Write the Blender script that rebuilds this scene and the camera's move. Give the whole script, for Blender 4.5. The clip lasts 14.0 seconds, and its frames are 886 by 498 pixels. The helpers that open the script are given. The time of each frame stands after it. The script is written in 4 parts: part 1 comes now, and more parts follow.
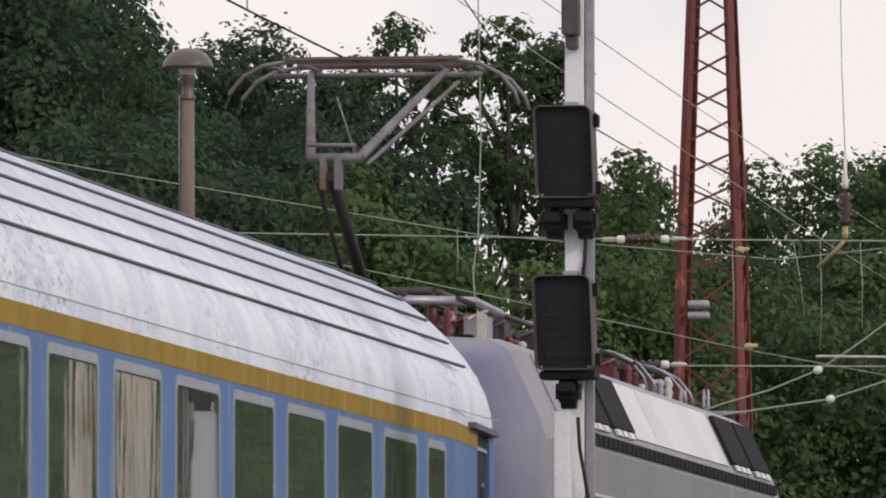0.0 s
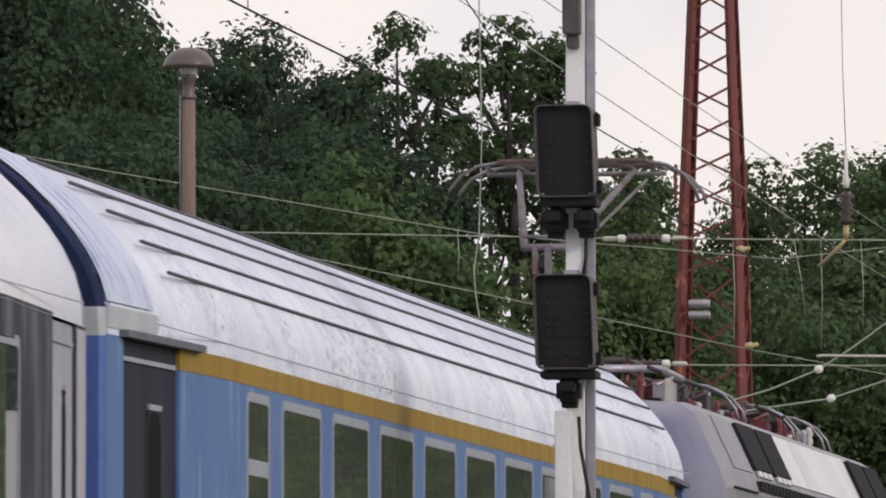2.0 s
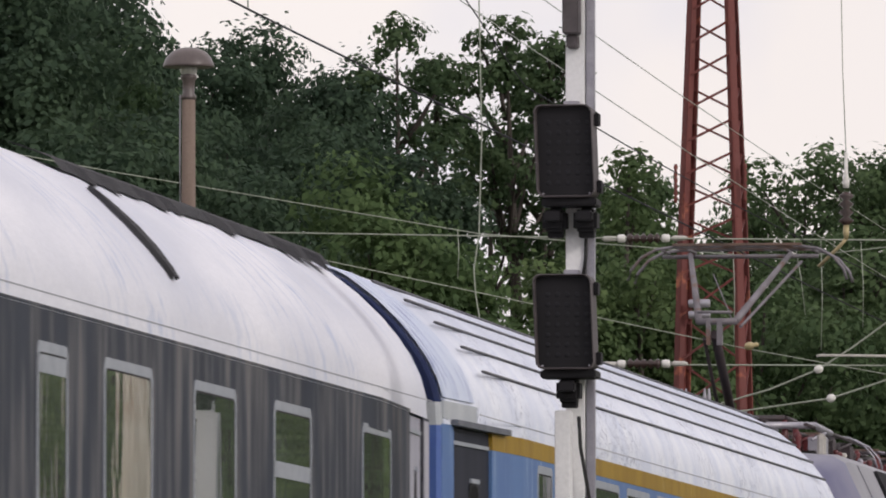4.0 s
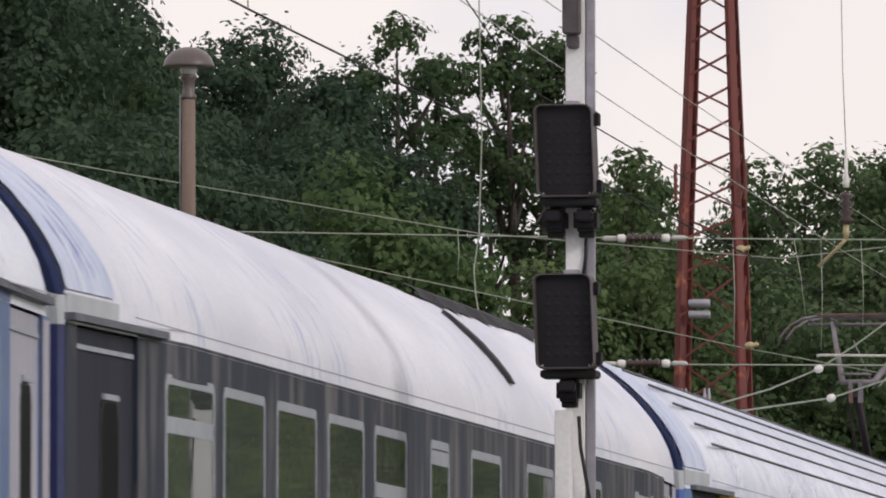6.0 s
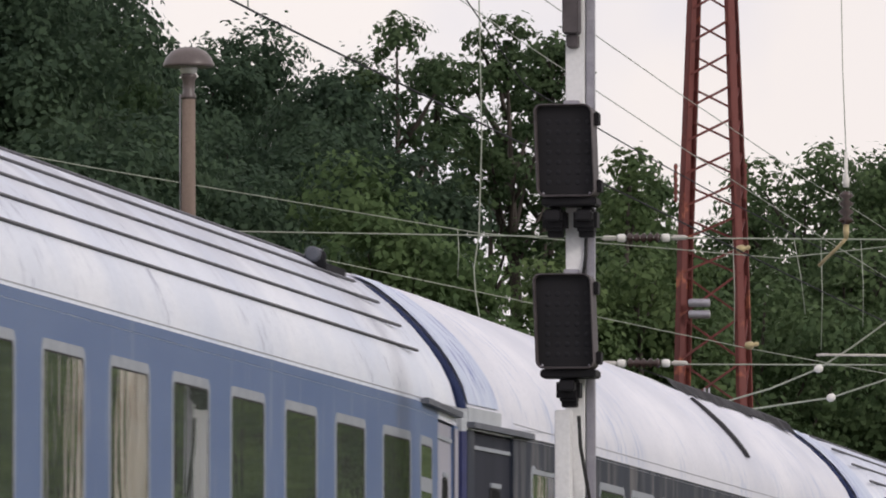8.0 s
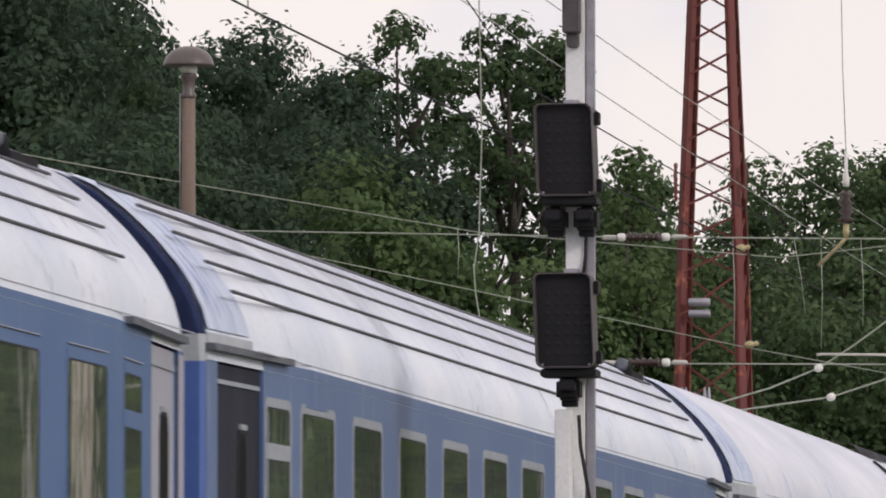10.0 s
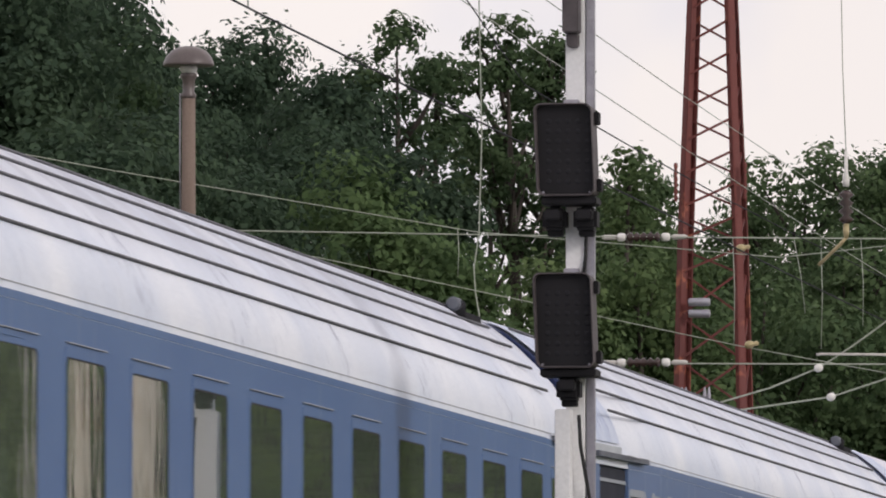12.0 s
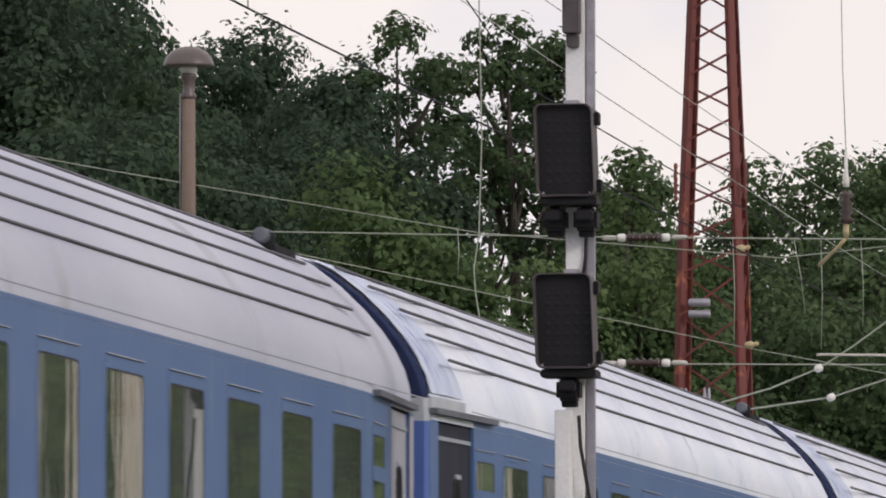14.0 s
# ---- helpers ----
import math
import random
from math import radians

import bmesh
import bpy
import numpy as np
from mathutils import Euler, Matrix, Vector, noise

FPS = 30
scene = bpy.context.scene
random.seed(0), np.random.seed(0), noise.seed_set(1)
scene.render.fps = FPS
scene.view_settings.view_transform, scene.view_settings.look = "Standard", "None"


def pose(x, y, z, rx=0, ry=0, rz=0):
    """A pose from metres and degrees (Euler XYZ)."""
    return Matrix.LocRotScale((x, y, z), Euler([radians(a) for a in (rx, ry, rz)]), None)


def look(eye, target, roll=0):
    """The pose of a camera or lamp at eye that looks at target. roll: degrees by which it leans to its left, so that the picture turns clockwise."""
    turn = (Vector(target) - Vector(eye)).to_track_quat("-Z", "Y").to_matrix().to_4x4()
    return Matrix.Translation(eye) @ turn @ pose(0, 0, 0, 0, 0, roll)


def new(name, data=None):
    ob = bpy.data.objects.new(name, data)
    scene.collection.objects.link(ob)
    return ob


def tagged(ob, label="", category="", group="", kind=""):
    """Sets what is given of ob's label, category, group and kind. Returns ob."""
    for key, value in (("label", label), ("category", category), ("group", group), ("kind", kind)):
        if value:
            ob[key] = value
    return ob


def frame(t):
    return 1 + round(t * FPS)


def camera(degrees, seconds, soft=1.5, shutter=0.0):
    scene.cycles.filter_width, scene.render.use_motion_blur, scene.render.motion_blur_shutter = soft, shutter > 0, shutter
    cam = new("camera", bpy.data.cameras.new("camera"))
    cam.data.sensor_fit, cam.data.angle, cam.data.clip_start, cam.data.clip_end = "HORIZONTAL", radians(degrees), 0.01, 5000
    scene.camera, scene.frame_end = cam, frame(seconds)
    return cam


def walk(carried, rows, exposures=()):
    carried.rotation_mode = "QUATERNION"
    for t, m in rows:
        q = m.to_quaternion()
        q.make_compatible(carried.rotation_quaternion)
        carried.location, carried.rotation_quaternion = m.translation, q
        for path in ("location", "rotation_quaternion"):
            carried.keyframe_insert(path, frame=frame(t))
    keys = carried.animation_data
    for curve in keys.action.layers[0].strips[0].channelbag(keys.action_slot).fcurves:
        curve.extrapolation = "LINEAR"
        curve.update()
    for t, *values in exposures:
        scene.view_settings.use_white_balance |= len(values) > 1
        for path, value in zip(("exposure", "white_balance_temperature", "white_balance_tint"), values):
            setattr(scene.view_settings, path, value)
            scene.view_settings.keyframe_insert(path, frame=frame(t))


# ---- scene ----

# ---- camera: it stands beside the line on a tripod that settles by a hair ----
cam = camera(5.405, 14.0, soft=1.9, shutter=0.4)
EYE = (9.915, 0.0, 0.708)
walk(cam, [(t, pose(*EYE, 93.263 + up, 0, 8.159 + side)) for t, up, side in (
    (0.0, 0.0115, -0.005), (1.0, 0.0085, 0.0), (3.0, 0.0065, 0.0), (6.0, 0.0045, 0.0), (8.0, 0.0025, 0.0), (11.0, -0.002, 0.0),
    (12.5, -0.002, 0.0), (13.0, 0.0, 0.0), (14.0, 0.001, 0.0))], exposures=[(0.0, 0.0, 6500, 10), (14.0, 0.0, 6500, 10)])


# ---- light: an evening sky under thin cloud, a low soft sun behind the camera's right shoulder ----
def build_light():
    world = bpy.data.worlds.new("sky")
    scene.world = world
    world.use_nodes = True
    nt = world.node_tree
    bg = nt.nodes["Background"]
    sky = nt.nodes.new("ShaderNodeTexSky")
    sky.sky_type = "NISHITA"
    sky.sun_disc = False
    sky.sun_elevation = radians(24)
    sky.sun_rotation = radians(125)
    co = nt.nodes.new("ShaderNodeTexCoord")
    nz = nt.nodes.new("ShaderNodeTexNoise")
    nz.inputs["Scale"].default_value = 3.0
    nz.inputs["Detail"].default_value = 5.0
    nt.links.new(co.outputs["Generated"], nz.inputs["Vector"])
    ramp = nt.nodes.new("ShaderNodeValToRGB")
    ramp.color_ramp.elements[0].position = 0.3
    ramp.color_ramp.elements[0].color = (8.1, 7.6, 7.85, 1)
    ramp.color_ramp.elements[1].position = 0.7
    ramp.color_ramp.elements[1].color = (9.6, 8.95, 8.95, 1)
    nt.links.new(nz.outputs["Fac"], ramp.inputs["Fac"])
    mix = nt.nodes.new("ShaderNodeMix")
    mix.data_type = "RGBA"
    mix.inputs["Factor"].default_value = 0.9
    nt.links.new(sky.outputs["Color"], mix.inputs["A"])
    # small thin clouds, warm where the evening light catches them
    veil = nt.nodes.new("ShaderNodeTexNoise")
    veil.inputs["Scale"].default_value = 26.0
    veil.inputs["Detail"].default_value = 3.0
    nt.links.new(co.outputs["Generated"], veil.inputs["Vector"])
    tone = nt.nodes.new("ShaderNodeValToRGB")
    tone.color_ramp.elements[0].position = 0.38
    tone.color_ramp.elements[0].color = (0.86, 0.88, 0.95, 1)
    tone.color_ramp.elements[1].position = 0.62
    tone.color_ramp.elements[1].color = (1.03, 1.0, 0.96, 1)
    nt.links.new(veil.outputs["Fac"], tone.inputs["Fac"])
    both = nt.nodes.new("ShaderNodeMix")
    both.data_type = "RGBA"
    both.blend_type = "MULTIPLY"
    both.inputs["Factor"].default_value = 1.0
    nt.links.new(ramp.outputs["Color"], both.inputs["A"])
    nt.links.new(tone.outputs["Color"], both.inputs["B"])
    nt.links.new(both.outputs["Result"], mix.inputs["B"])
    nt.links.new(mix.outputs["Result"], bg.inputs["Color"])
    bg.inputs["Strength"].default_value = 0.11
    sun = new("sun", bpy.data.lights.new("sun", "SUN"))
    sun.data.energy = 1.2
    sun.data.angle = radians(12)
    sun.data.color = (1.0, 0.93, 0.86)
    sun.matrix_world = look((60, -40, 32), (0, 0, 0))


build_light()


# ---- materials ----
def mat(name, a, b=None, rough=0.6, metal=0.0, scale=8.0, stretch=(1, 1, 1), fine=60.0, bump=0.0, c=None, cpos=0.62,
        cscale=1.0, cstretch=(1, 1, 1), spec=0.5, vary=0.0, patchy=0.0, crown=None, edge=0.1):
    """Two tones mixed by coarse and fine noise, a third tone in worn patches, a crown tone that grows with height, a
    fine bump.
    """
    m = bpy.data.materials.new(name)
    m.use_nodes = True
    nt = m.node_tree
    p = nt.nodes["Principled BSDF"]
    b = b or tuple(0.8 * v for v in a)
    co = nt.nodes.new("ShaderNodeTexCoord")

    def noise_of(sc, st, detail=4.0):
        mp = nt.nodes.new("ShaderNodeMapping")
        mp.inputs["Scale"].default_value = st
        nt.links.new(co.outputs["Object"], mp.inputs["Vector"])
        n = nt.nodes.new("ShaderNodeTexNoise")
        n.inputs["Scale"].default_value = sc
        n.inputs["Detail"].default_value = detail
        nt.links.new(mp.outputs["Vector"], n.inputs["Vector"])
        return n.outputs["Fac"]

    def mixed(fac, c0, c1):
        mx = nt.nodes.new("ShaderNodeMix")
        mx.data_type = "RGBA"
        nt.links.new(fac, mx.inputs["Factor"])
        for sock, v in (("A", c0), ("B", c1)):
            if isinstance(v, tuple):
                mx.inputs[sock].default_value = (*v, 1)
            else:
                nt.links.new(v, mx.inputs[sock])
        return mx.outputs["Result"]

    def ramp(fac, lo, hi):
        r = nt.nodes.new("ShaderNodeMapRange")
        r.inputs["From Min"].default_value = lo
        r.inputs["From Max"].default_value = hi
        nt.links.new(fac, r.inputs["Value"])
        return r.outputs["Result"]

    coarse = noise_of(scale, stretch)
    grain = noise_of(fine, (1, 1, 1), 2.0)
    col = mixed(ramp(coarse, 0.35, 0.65), a, b)
    col = mixed(ramp(grain, 0.3, 1.6), col, tuple(0.7 * v for v in b))
    if c:
        worn = noise_of(cscale, cstretch, 6.0)
        amount = ramp(worn, cpos, cpos + edge)
        if patchy:
            mul = nt.nodes.new("ShaderNodeMath")
            mul.operation = "MULTIPLY"
            nt.links.new(amount, mul.inputs[0])
            nt.links.new(ramp(noise_of(patchy, (1, 1, 1)), 0.42, 0.6), mul.inputs[1])
            amount = mul.outputs[0]
        col = mixed(amount, col, c)
    # crown: darker towards the top, broken up by noise
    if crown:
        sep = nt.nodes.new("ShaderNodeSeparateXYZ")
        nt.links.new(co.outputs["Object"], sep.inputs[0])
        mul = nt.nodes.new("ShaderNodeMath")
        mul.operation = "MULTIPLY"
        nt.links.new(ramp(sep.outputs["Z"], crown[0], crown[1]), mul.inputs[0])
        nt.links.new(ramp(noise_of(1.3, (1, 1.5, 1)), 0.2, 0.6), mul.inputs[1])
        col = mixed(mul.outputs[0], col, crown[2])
    if vary:
        oi = nt.nodes.new("ShaderNodeObjectInfo")
        hsv = nt.nodes.new("ShaderNodeHueSaturation")
        nt.links.new(ramp(oi.outputs["Random"], -0.5 / vary + 0.5, 0.5 / vary + 0.5), hsv.inputs["Value"])
        r = nt.nodes.new("ShaderNodeMapRange")
        r.inputs["To Min"].default_value = 1 - vary
        r.inputs["To Max"].default_value = 1 + vary
        nt.links.new(oi.outputs["Random"], r.inputs["Value"])
        nt.links.new(r.outputs["Result"], hsv.inputs["Value"])
        nt.links.new(col, hsv.inputs["Color"])
        col = hsv.outputs["Color"]
    nt.links.new(col, p.inputs["Base Color"])
    p.inputs["Roughness"].default_value = rough
    p.inputs["Metallic"].default_value = metal
    p.inputs["Specular IOR Level"].default_value = spec
    if bump:
        bp = nt.nodes.new("ShaderNodeBump")
        bp.inputs["Strength"].default_value = bump
        bp.inputs["Distance"].default_value = 0.02
        nt.links.new(grain, bp.inputs["Height"])
        nt.links.new(bp.outputs["Normal"], p.inputs["Normal"])
    return m


def leaf_mat(name, a, b):
    m = bpy.data.materials.new(name)
    m.use_nodes = True
    nt = m.node_tree
    p = nt.nodes["Principled BSDF"]
    geo = nt.nodes.new("ShaderNodeNewGeometry")
    co = nt.nodes.new("ShaderNodeTexCoord")
    nz = nt.nodes.new("ShaderNodeTexNoise")
    nz.inputs["Scale"].default_value = 0.5
    nt.links.new(co.outputs["Object"], nz.inputs["Vector"])
    add = nt.nodes.new("ShaderNodeMath")
    add.operation = "ADD"
    add.use_clamp = True
    half = nt.nodes.new("ShaderNodeMath")
    half.operation = "MULTIPLY_ADD"
    half.inputs[1].default_value = 1.6
    half.inputs[2].default_value = -0.75
    nt.links.new(nz.outputs["Fac"], half.inputs[0])
    third = nt.nodes.new("ShaderNodeMath")
    third.operation = "MULTIPLY"
    third.inputs[1].default_value = 0.45
    nt.links.new(geo.outputs["Random Per Island"], third.inputs[0])
    nt.links.new(half.outputs[0], add.inputs[0])
    nt.links.new(third.outputs[0], add.inputs[1])
    mx = nt.nodes.new("ShaderNodeMix")
    mx.data_type = "RGBA"
    mx.inputs["A"].default_value = (*a, 1)
    mx.inputs["B"].default_value = (*b, 1)
    nt.links.new(add.outputs[0], mx.inputs["Factor"])
    nt.links.new(mx.outputs["Result"], p.inputs["Base Color"])
    p.inputs["Roughness"].default_value = 0.7
    p.inputs["Specular IOR Level"].default_value = 0.12
    tr = nt.nodes.new("ShaderNodeBsdfTranslucent")
    nt.links.new(mx.outputs["Result"], tr.inputs["Color"])
    ms = nt.nodes.new("ShaderNodeMixShader")
    ms.inputs["Fac"].default_value = 0.4
    nt.links.new(p.outputs[0], ms.inputs[1])
    nt.links.new(tr.outputs[0], ms.inputs[2])
    nt.links.new(ms.outputs[0], nt.nodes["Material Output"].inputs["Surface"])
    return m


def glow_mat(name, col, strength):
    m = bpy.data.materials.new(name)
    m.use_nodes = True
    p = m.node_tree.nodes["Principled BSDF"]
    p.inputs["Base Color"].default_value = (*col, 1)
    p.inputs["Emission Color"].default_value = (*col, 1)
    p.inputs["Emission Strength"].default_value = strength
    return m


def pane_mat(name, col, rough=0.0):
    m = bpy.data.materials.new(name)
    m.use_nodes = True
    p = m.node_tree.nodes["Principled BSDF"]
    p.inputs["Base Color"].default_value = (*col, 1)
    p.inputs["Roughness"].default_value = rough
    p.inputs["Transmission Weight"].default_value = 0.85
    p.inputs["IOR"].default_value = 1.8
    # old panes are not quite flat
    nt = m.node_tree
    co = nt.nodes.new("ShaderNodeTexCoord")
    mp = nt.nodes.new("ShaderNodeMapping")
    mp.inputs["Scale"].default_value = (1.0, 6.0, 1.1)
    nz = nt.nodes.new("ShaderNodeTexNoise")
    nz.inputs["Scale"].default_value = 1.4
    nz.inputs["Detail"].default_value = 0.5
    bp = nt.nodes.new("ShaderNodeBump")
    bp.inputs["Distance"].default_value = 0.00022
    nt.links.new(co.outputs["Object"], mp.inputs["Vector"])
    nt.links.new(mp.outputs["Vector"], nz.inputs["Vector"])
    nt.links.new(nz.outputs["Fac"], bp.inputs["Height"])
    nt.links.new(bp.outputs["Normal"], p.inputs["Normal"])
    return m


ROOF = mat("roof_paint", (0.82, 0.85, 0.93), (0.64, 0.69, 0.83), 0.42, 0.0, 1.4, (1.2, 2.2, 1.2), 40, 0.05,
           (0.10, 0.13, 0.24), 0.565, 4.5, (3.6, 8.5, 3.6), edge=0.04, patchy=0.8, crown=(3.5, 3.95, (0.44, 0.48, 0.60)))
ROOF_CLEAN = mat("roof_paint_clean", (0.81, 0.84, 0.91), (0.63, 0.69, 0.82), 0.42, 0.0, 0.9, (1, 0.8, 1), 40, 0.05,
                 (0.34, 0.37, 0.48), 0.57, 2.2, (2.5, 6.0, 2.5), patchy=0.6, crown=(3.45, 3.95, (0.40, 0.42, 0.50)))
ROOF_DULL = mat("roof_paint_stained", (0.80, 0.805, 0.87), (0.60, 0.62, 0.71), 0.5, 0.0, 0.9, (1, 0.4, 1), 40, 0.05,
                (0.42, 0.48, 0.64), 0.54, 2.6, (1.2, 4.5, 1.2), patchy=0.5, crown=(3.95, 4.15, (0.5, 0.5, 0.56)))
RIB = mat("roof_rib", (0.10, 0.10, 0.12), (0.05, 0.05, 0.06), 0.6)
SOOT = mat("roof_tar", (0.03, 0.03, 0.035), (0.015, 0.015, 0.02), 0.85, bump=0.4, fine=30)
BLUE = mat("coach_blue", (0.061, 0.130, 0.305), (0.078, 0.152, 0.325), 0.45, 0, 0.7, (1, 1, 3), 60, 0.02,
           (0.14, 0.20, 0.33), 0.62, 3.0, (1, 3.5, 0.3), 0.3)
BLUE_DUSTY = mat("coach_dusty_blue", (0.078, 0.138, 0.300), (0.102, 0.166, 0.328), 0.42, 0, 0.7, (1, 1, 3), 60, 0.02,
                 (0.20, 0.25, 0.36), 0.60, 3.0, (1, 3.5, 0.3), 0.4)
BLUE_PALE = mat("coach_pale_blue", (0.080, 0.160, 0.37), (0.10, 0.195, 0.41), 0.5, 0, 1.2, (1, 2, 1), 60, 0.02,
                (0.24, 0.33, 0.48), 0.6, 3.0, (1, 4, 0.3), 0.25)
ROOF_BLUE = mat("roof_pale_blue", (0.46, 0.53, 0.70), (0.60, 0.66, 0.79), 0.5, 0, 3.0, (0.4, 3, 0.4), 40, 0.05,
                (0.16, 0.20, 0.42), 0.55, 3.0, (0.9, 7.0, 0.9), edge=0.05, patchy=1.6)
ROOF_GREY = mat("roof_paint_greyish", (0.50, 0.515, 0.60), (0.40, 0.415, 0.51), 0.5, 0.0, 0.9, (1, 0.3, 1), 40, 0.05,
                (0.33, 0.33, 0.38), 0.60, 1.1, (0.5, 1.2, 0.5))
SEAM = mat("roof_seam", (0.42, 0.43, 0.48), (0.34, 0.35, 0.40), 0.6)
LEDGE = mat("ledge_grey", (0.13, 0.14, 0.17), (0.09, 0.10, 0.125), 0.6)
DEEPBLUE = mat("end_blue", (0.018, 0.026, 0.075), (0.026, 0.038, 0.10), 0.8, spec=0.15)
MIDBLUE = mat("end_wall_blue", (0.07, 0.13, 0.40), (0.08, 0.15, 0.42), 0.45)
GOLD = mat("ochre_stripe", (0.35, 0.225, 0.026), (0.27, 0.165, 0.02), 0.6, 0, 1.5, (1, 3, 0.6), 50, 0.02,
           (0.55, 0.43, 0.18), 0.62, 4.0, (1, 5, 0.4), 0.2)
GREY = mat("coach_grey", (0.032, 0.040, 0.060), (0.020, 0.026, 0.042), 0.6, 0, 1.2, (1, 1.5, 0.3), 50, 0.03,
           (0.145, 0.142, 0.148), 0.46, 2.0, (1, 2.6, 0.4), 0.22, edge=0.24)
NAVY = mat("end_wall_navy", (0.028, 0.036, 0.13), (0.022, 0.028, 0.10), 0.5)
DOORGREY = mat("door_grey", (0.030, 0.033, 0.048), (0.020, 0.023, 0.036), 0.6, 0, 2.0, (1, 3, 0.3), spec=0.1)
# pale tone stands for the sky's sheen on the drawn-in front entrances
DOOR_SHEEN = mat("door_sky_sheen", (0.46, 0.45, 0.51), (0.34, 0.34, 0.42), 0.45, 0, 2.0, (1, 2, 0.4))
ENDGREY = mat("end_panel_grey", (0.50, 0.53, 0.56), (0.40, 0.43, 0.47), 0.55, 0, 1.5, (1, 2, 1))
DOORGLASS = mat("door_dark_glass", (0.006, 0.006, 0.007), (0.004, 0.004, 0.005), 0.5, spec=0.03)
ALU = mat("window_aluminium", (0.42, 0.45, 0.50), (0.34, 0.37, 0.43), 0.4, 0.3)
RUBBER = mat("rubber", (0.02, 0.02, 0.022), (0.015, 0.015, 0.016), 0.7)
PANE = pane_mat("window_glass", (0.32, 0.38, 0.34))
INSIDE = mat("coach_inside", (0.045, 0.045, 0.038), (0.03, 0.03, 0.025), 0.7)
CURTAIN = mat("curtain_grey", (0.42, 0.42, 0.42), (0.30, 0.31, 0.32), 0.9, 0, 3, (1, 14, 0.3))
UNDER = mat("underframe", (0.03, 0.028, 0.026), (0.05, 0.045, 0.04), 0.8)
STEEL = mat("wheel_steel", (0.15, 0.13, 0.12), (0.2, 0.18, 0.17), 0.5, 0.7)
LOCO = mat("loco_grey", (0.20, 0.20, 0.235), (0.26, 0.26, 0.29), 0.45, 0, 0.9, (1, 1, 1), 50, 0.03,
           (0.34, 0.34, 0.36), 0.62, 1.6)
LOCO_END = mat("loco_violet_grey", (0.065, 0.065, 0.165), (0.20, 0.20, 0.27), 0.42, 0, 0.75, (1, 1, 1), 50, 0.03)
LOCO_PANEL = mat("loco_pale_panel", (0.72, 0.72, 0.74), (0.60, 0.60, 0.64), 0.45, 0, 1.2)
LOUVRE = mat("louvre_dark", (0.02, 0.02, 0.024), (0.03, 0.03, 0.034), 0.85, spec=0.12)
PANTO = mat("pantograph_paint", (0.24, 0.225, 0.25), (0.15, 0.135, 0.15), 0.6, 0.2, 3.0, (1, 1, 1), 60, 0.1, (0.16, 0.10, 0.08), 0.56, 5.0)
PANTO_DARK = mat("pantograph_dark", (0.065, 0.045, 0.05), (0.04, 0.035, 0.04), 0.6, 0.2)
FOLDED = mat("pantograph_sooty", (0.13, 0.12, 0.125), (0.08, 0.07, 0.075), 0.6, 0.2)
COPPER = mat("carbon_strip", (0.20, 0.13, 0.10), (0.12, 0.09, 0.08), 0.55, 0.3)
REDPART = mat("red_insulator", (0.15, 0.02, 0.025), (0.09, 0.015, 0.018), 0.4)
PALE = mat("pale_fitting", (0.6, 0.58, 0.54), (0.45, 0.43, 0.40), 0.5)
WHITE = mat("mast_white", (0.86, 0.86, 0.87), (0.78, 0.78, 0.80), 0.5, 0, 2, (1, 1, 0.3), 40, 0.02,
            (0.45, 0.42, 0.38), 0.66, 4.0, (2, 2, 0.4))
GALV = mat("galvanised", (0.42, 0.41, 0.46), (0.32, 0.31, 0.36), 0.45, 0.5)
BLACK = mat("signal_black", (0.012, 0.0115, 0.0135), (0.016, 0.015, 0.018), 0.6, 0, 5, fine=80, spec=0.2)
BLACK_SIDE = mat("hood_faded", (0.10, 0.085, 0.09), (0.06, 0.05, 0.055), 0.6)
LENS = mat("dark_lens", (0.013, 0.013, 0.016), (0.016, 0.016, 0.02), 0.4, spec=0.2)
AMBER = glow_mat("amber_light", (1.0, 0.22, 0.07), 1.0)
RUST = mat("red_oxide", (0.165, 0.036, 0.029), (0.11, 0.026, 0.024), 0.6, 0, 1.5, (1, 1, 0.6), 40, 0.05,
           (0.40, 0.13, 0.07), 0.62, 3.0)
WOOD = mat("weathered_post", (0.25, 0.19, 0.155), (0.15, 0.11, 0.09), 0.85, 0, 6, (1, 1, 0.08), 50, 0.2)
LAMPCAP = mat("lamp_enamel", (0.13, 0.105, 0.10), (0.10, 0.08, 0.08), 0.35)
WIRE = mat("wire_bright", (0.40, 0.43, 0.36), (0.32, 0.35, 0.29), 0.5, 0.3)
WIRE_DARK = mat("wire_dark", (0.035, 0.035, 0.04), (0.025, 0.025, 0.03), 0.8, 0.0, spec=0.1)
BROWNINS = mat("insulator_brown", (0.055, 0.032, 0.03), (0.04, 0.025, 0.022), 0.25)
BRASS = mat("old_brass", (0.48, 0.40, 0.22), (0.36, 0.30, 0.17), 0.5, 0.3)
PORCELAIN = mat("porcelain", (0.78, 0.77, 0.74), (0.66, 0.65, 0.62), 0.25)
TRUNK = mat("pale_mast", (0.88, 0.83, 0.74), (0.72, 0.64, 0.54), 0.8, 0, 5.0, (2, 2, 0.25), 30, 0.2, (0.36, 0.22, 0.14), 0.56, 3.0, (4, 4, 0.5))
BARK = mat("bark", (0.055, 0.045, 0.037), (0.035, 0.028, 0.024), 0.9, 0, 4, (1, 1, 0.3), 30, 0.4)
LEAF_DARK = leaf_mat("leaf_dark", (0.048, 0.082, 0.04), (0.12, 0.172, 0.08))
LEAF_MID = leaf_mat("leaf_mid", (0.062, 0.102, 0.048), (0.148, 0.212, 0.096))
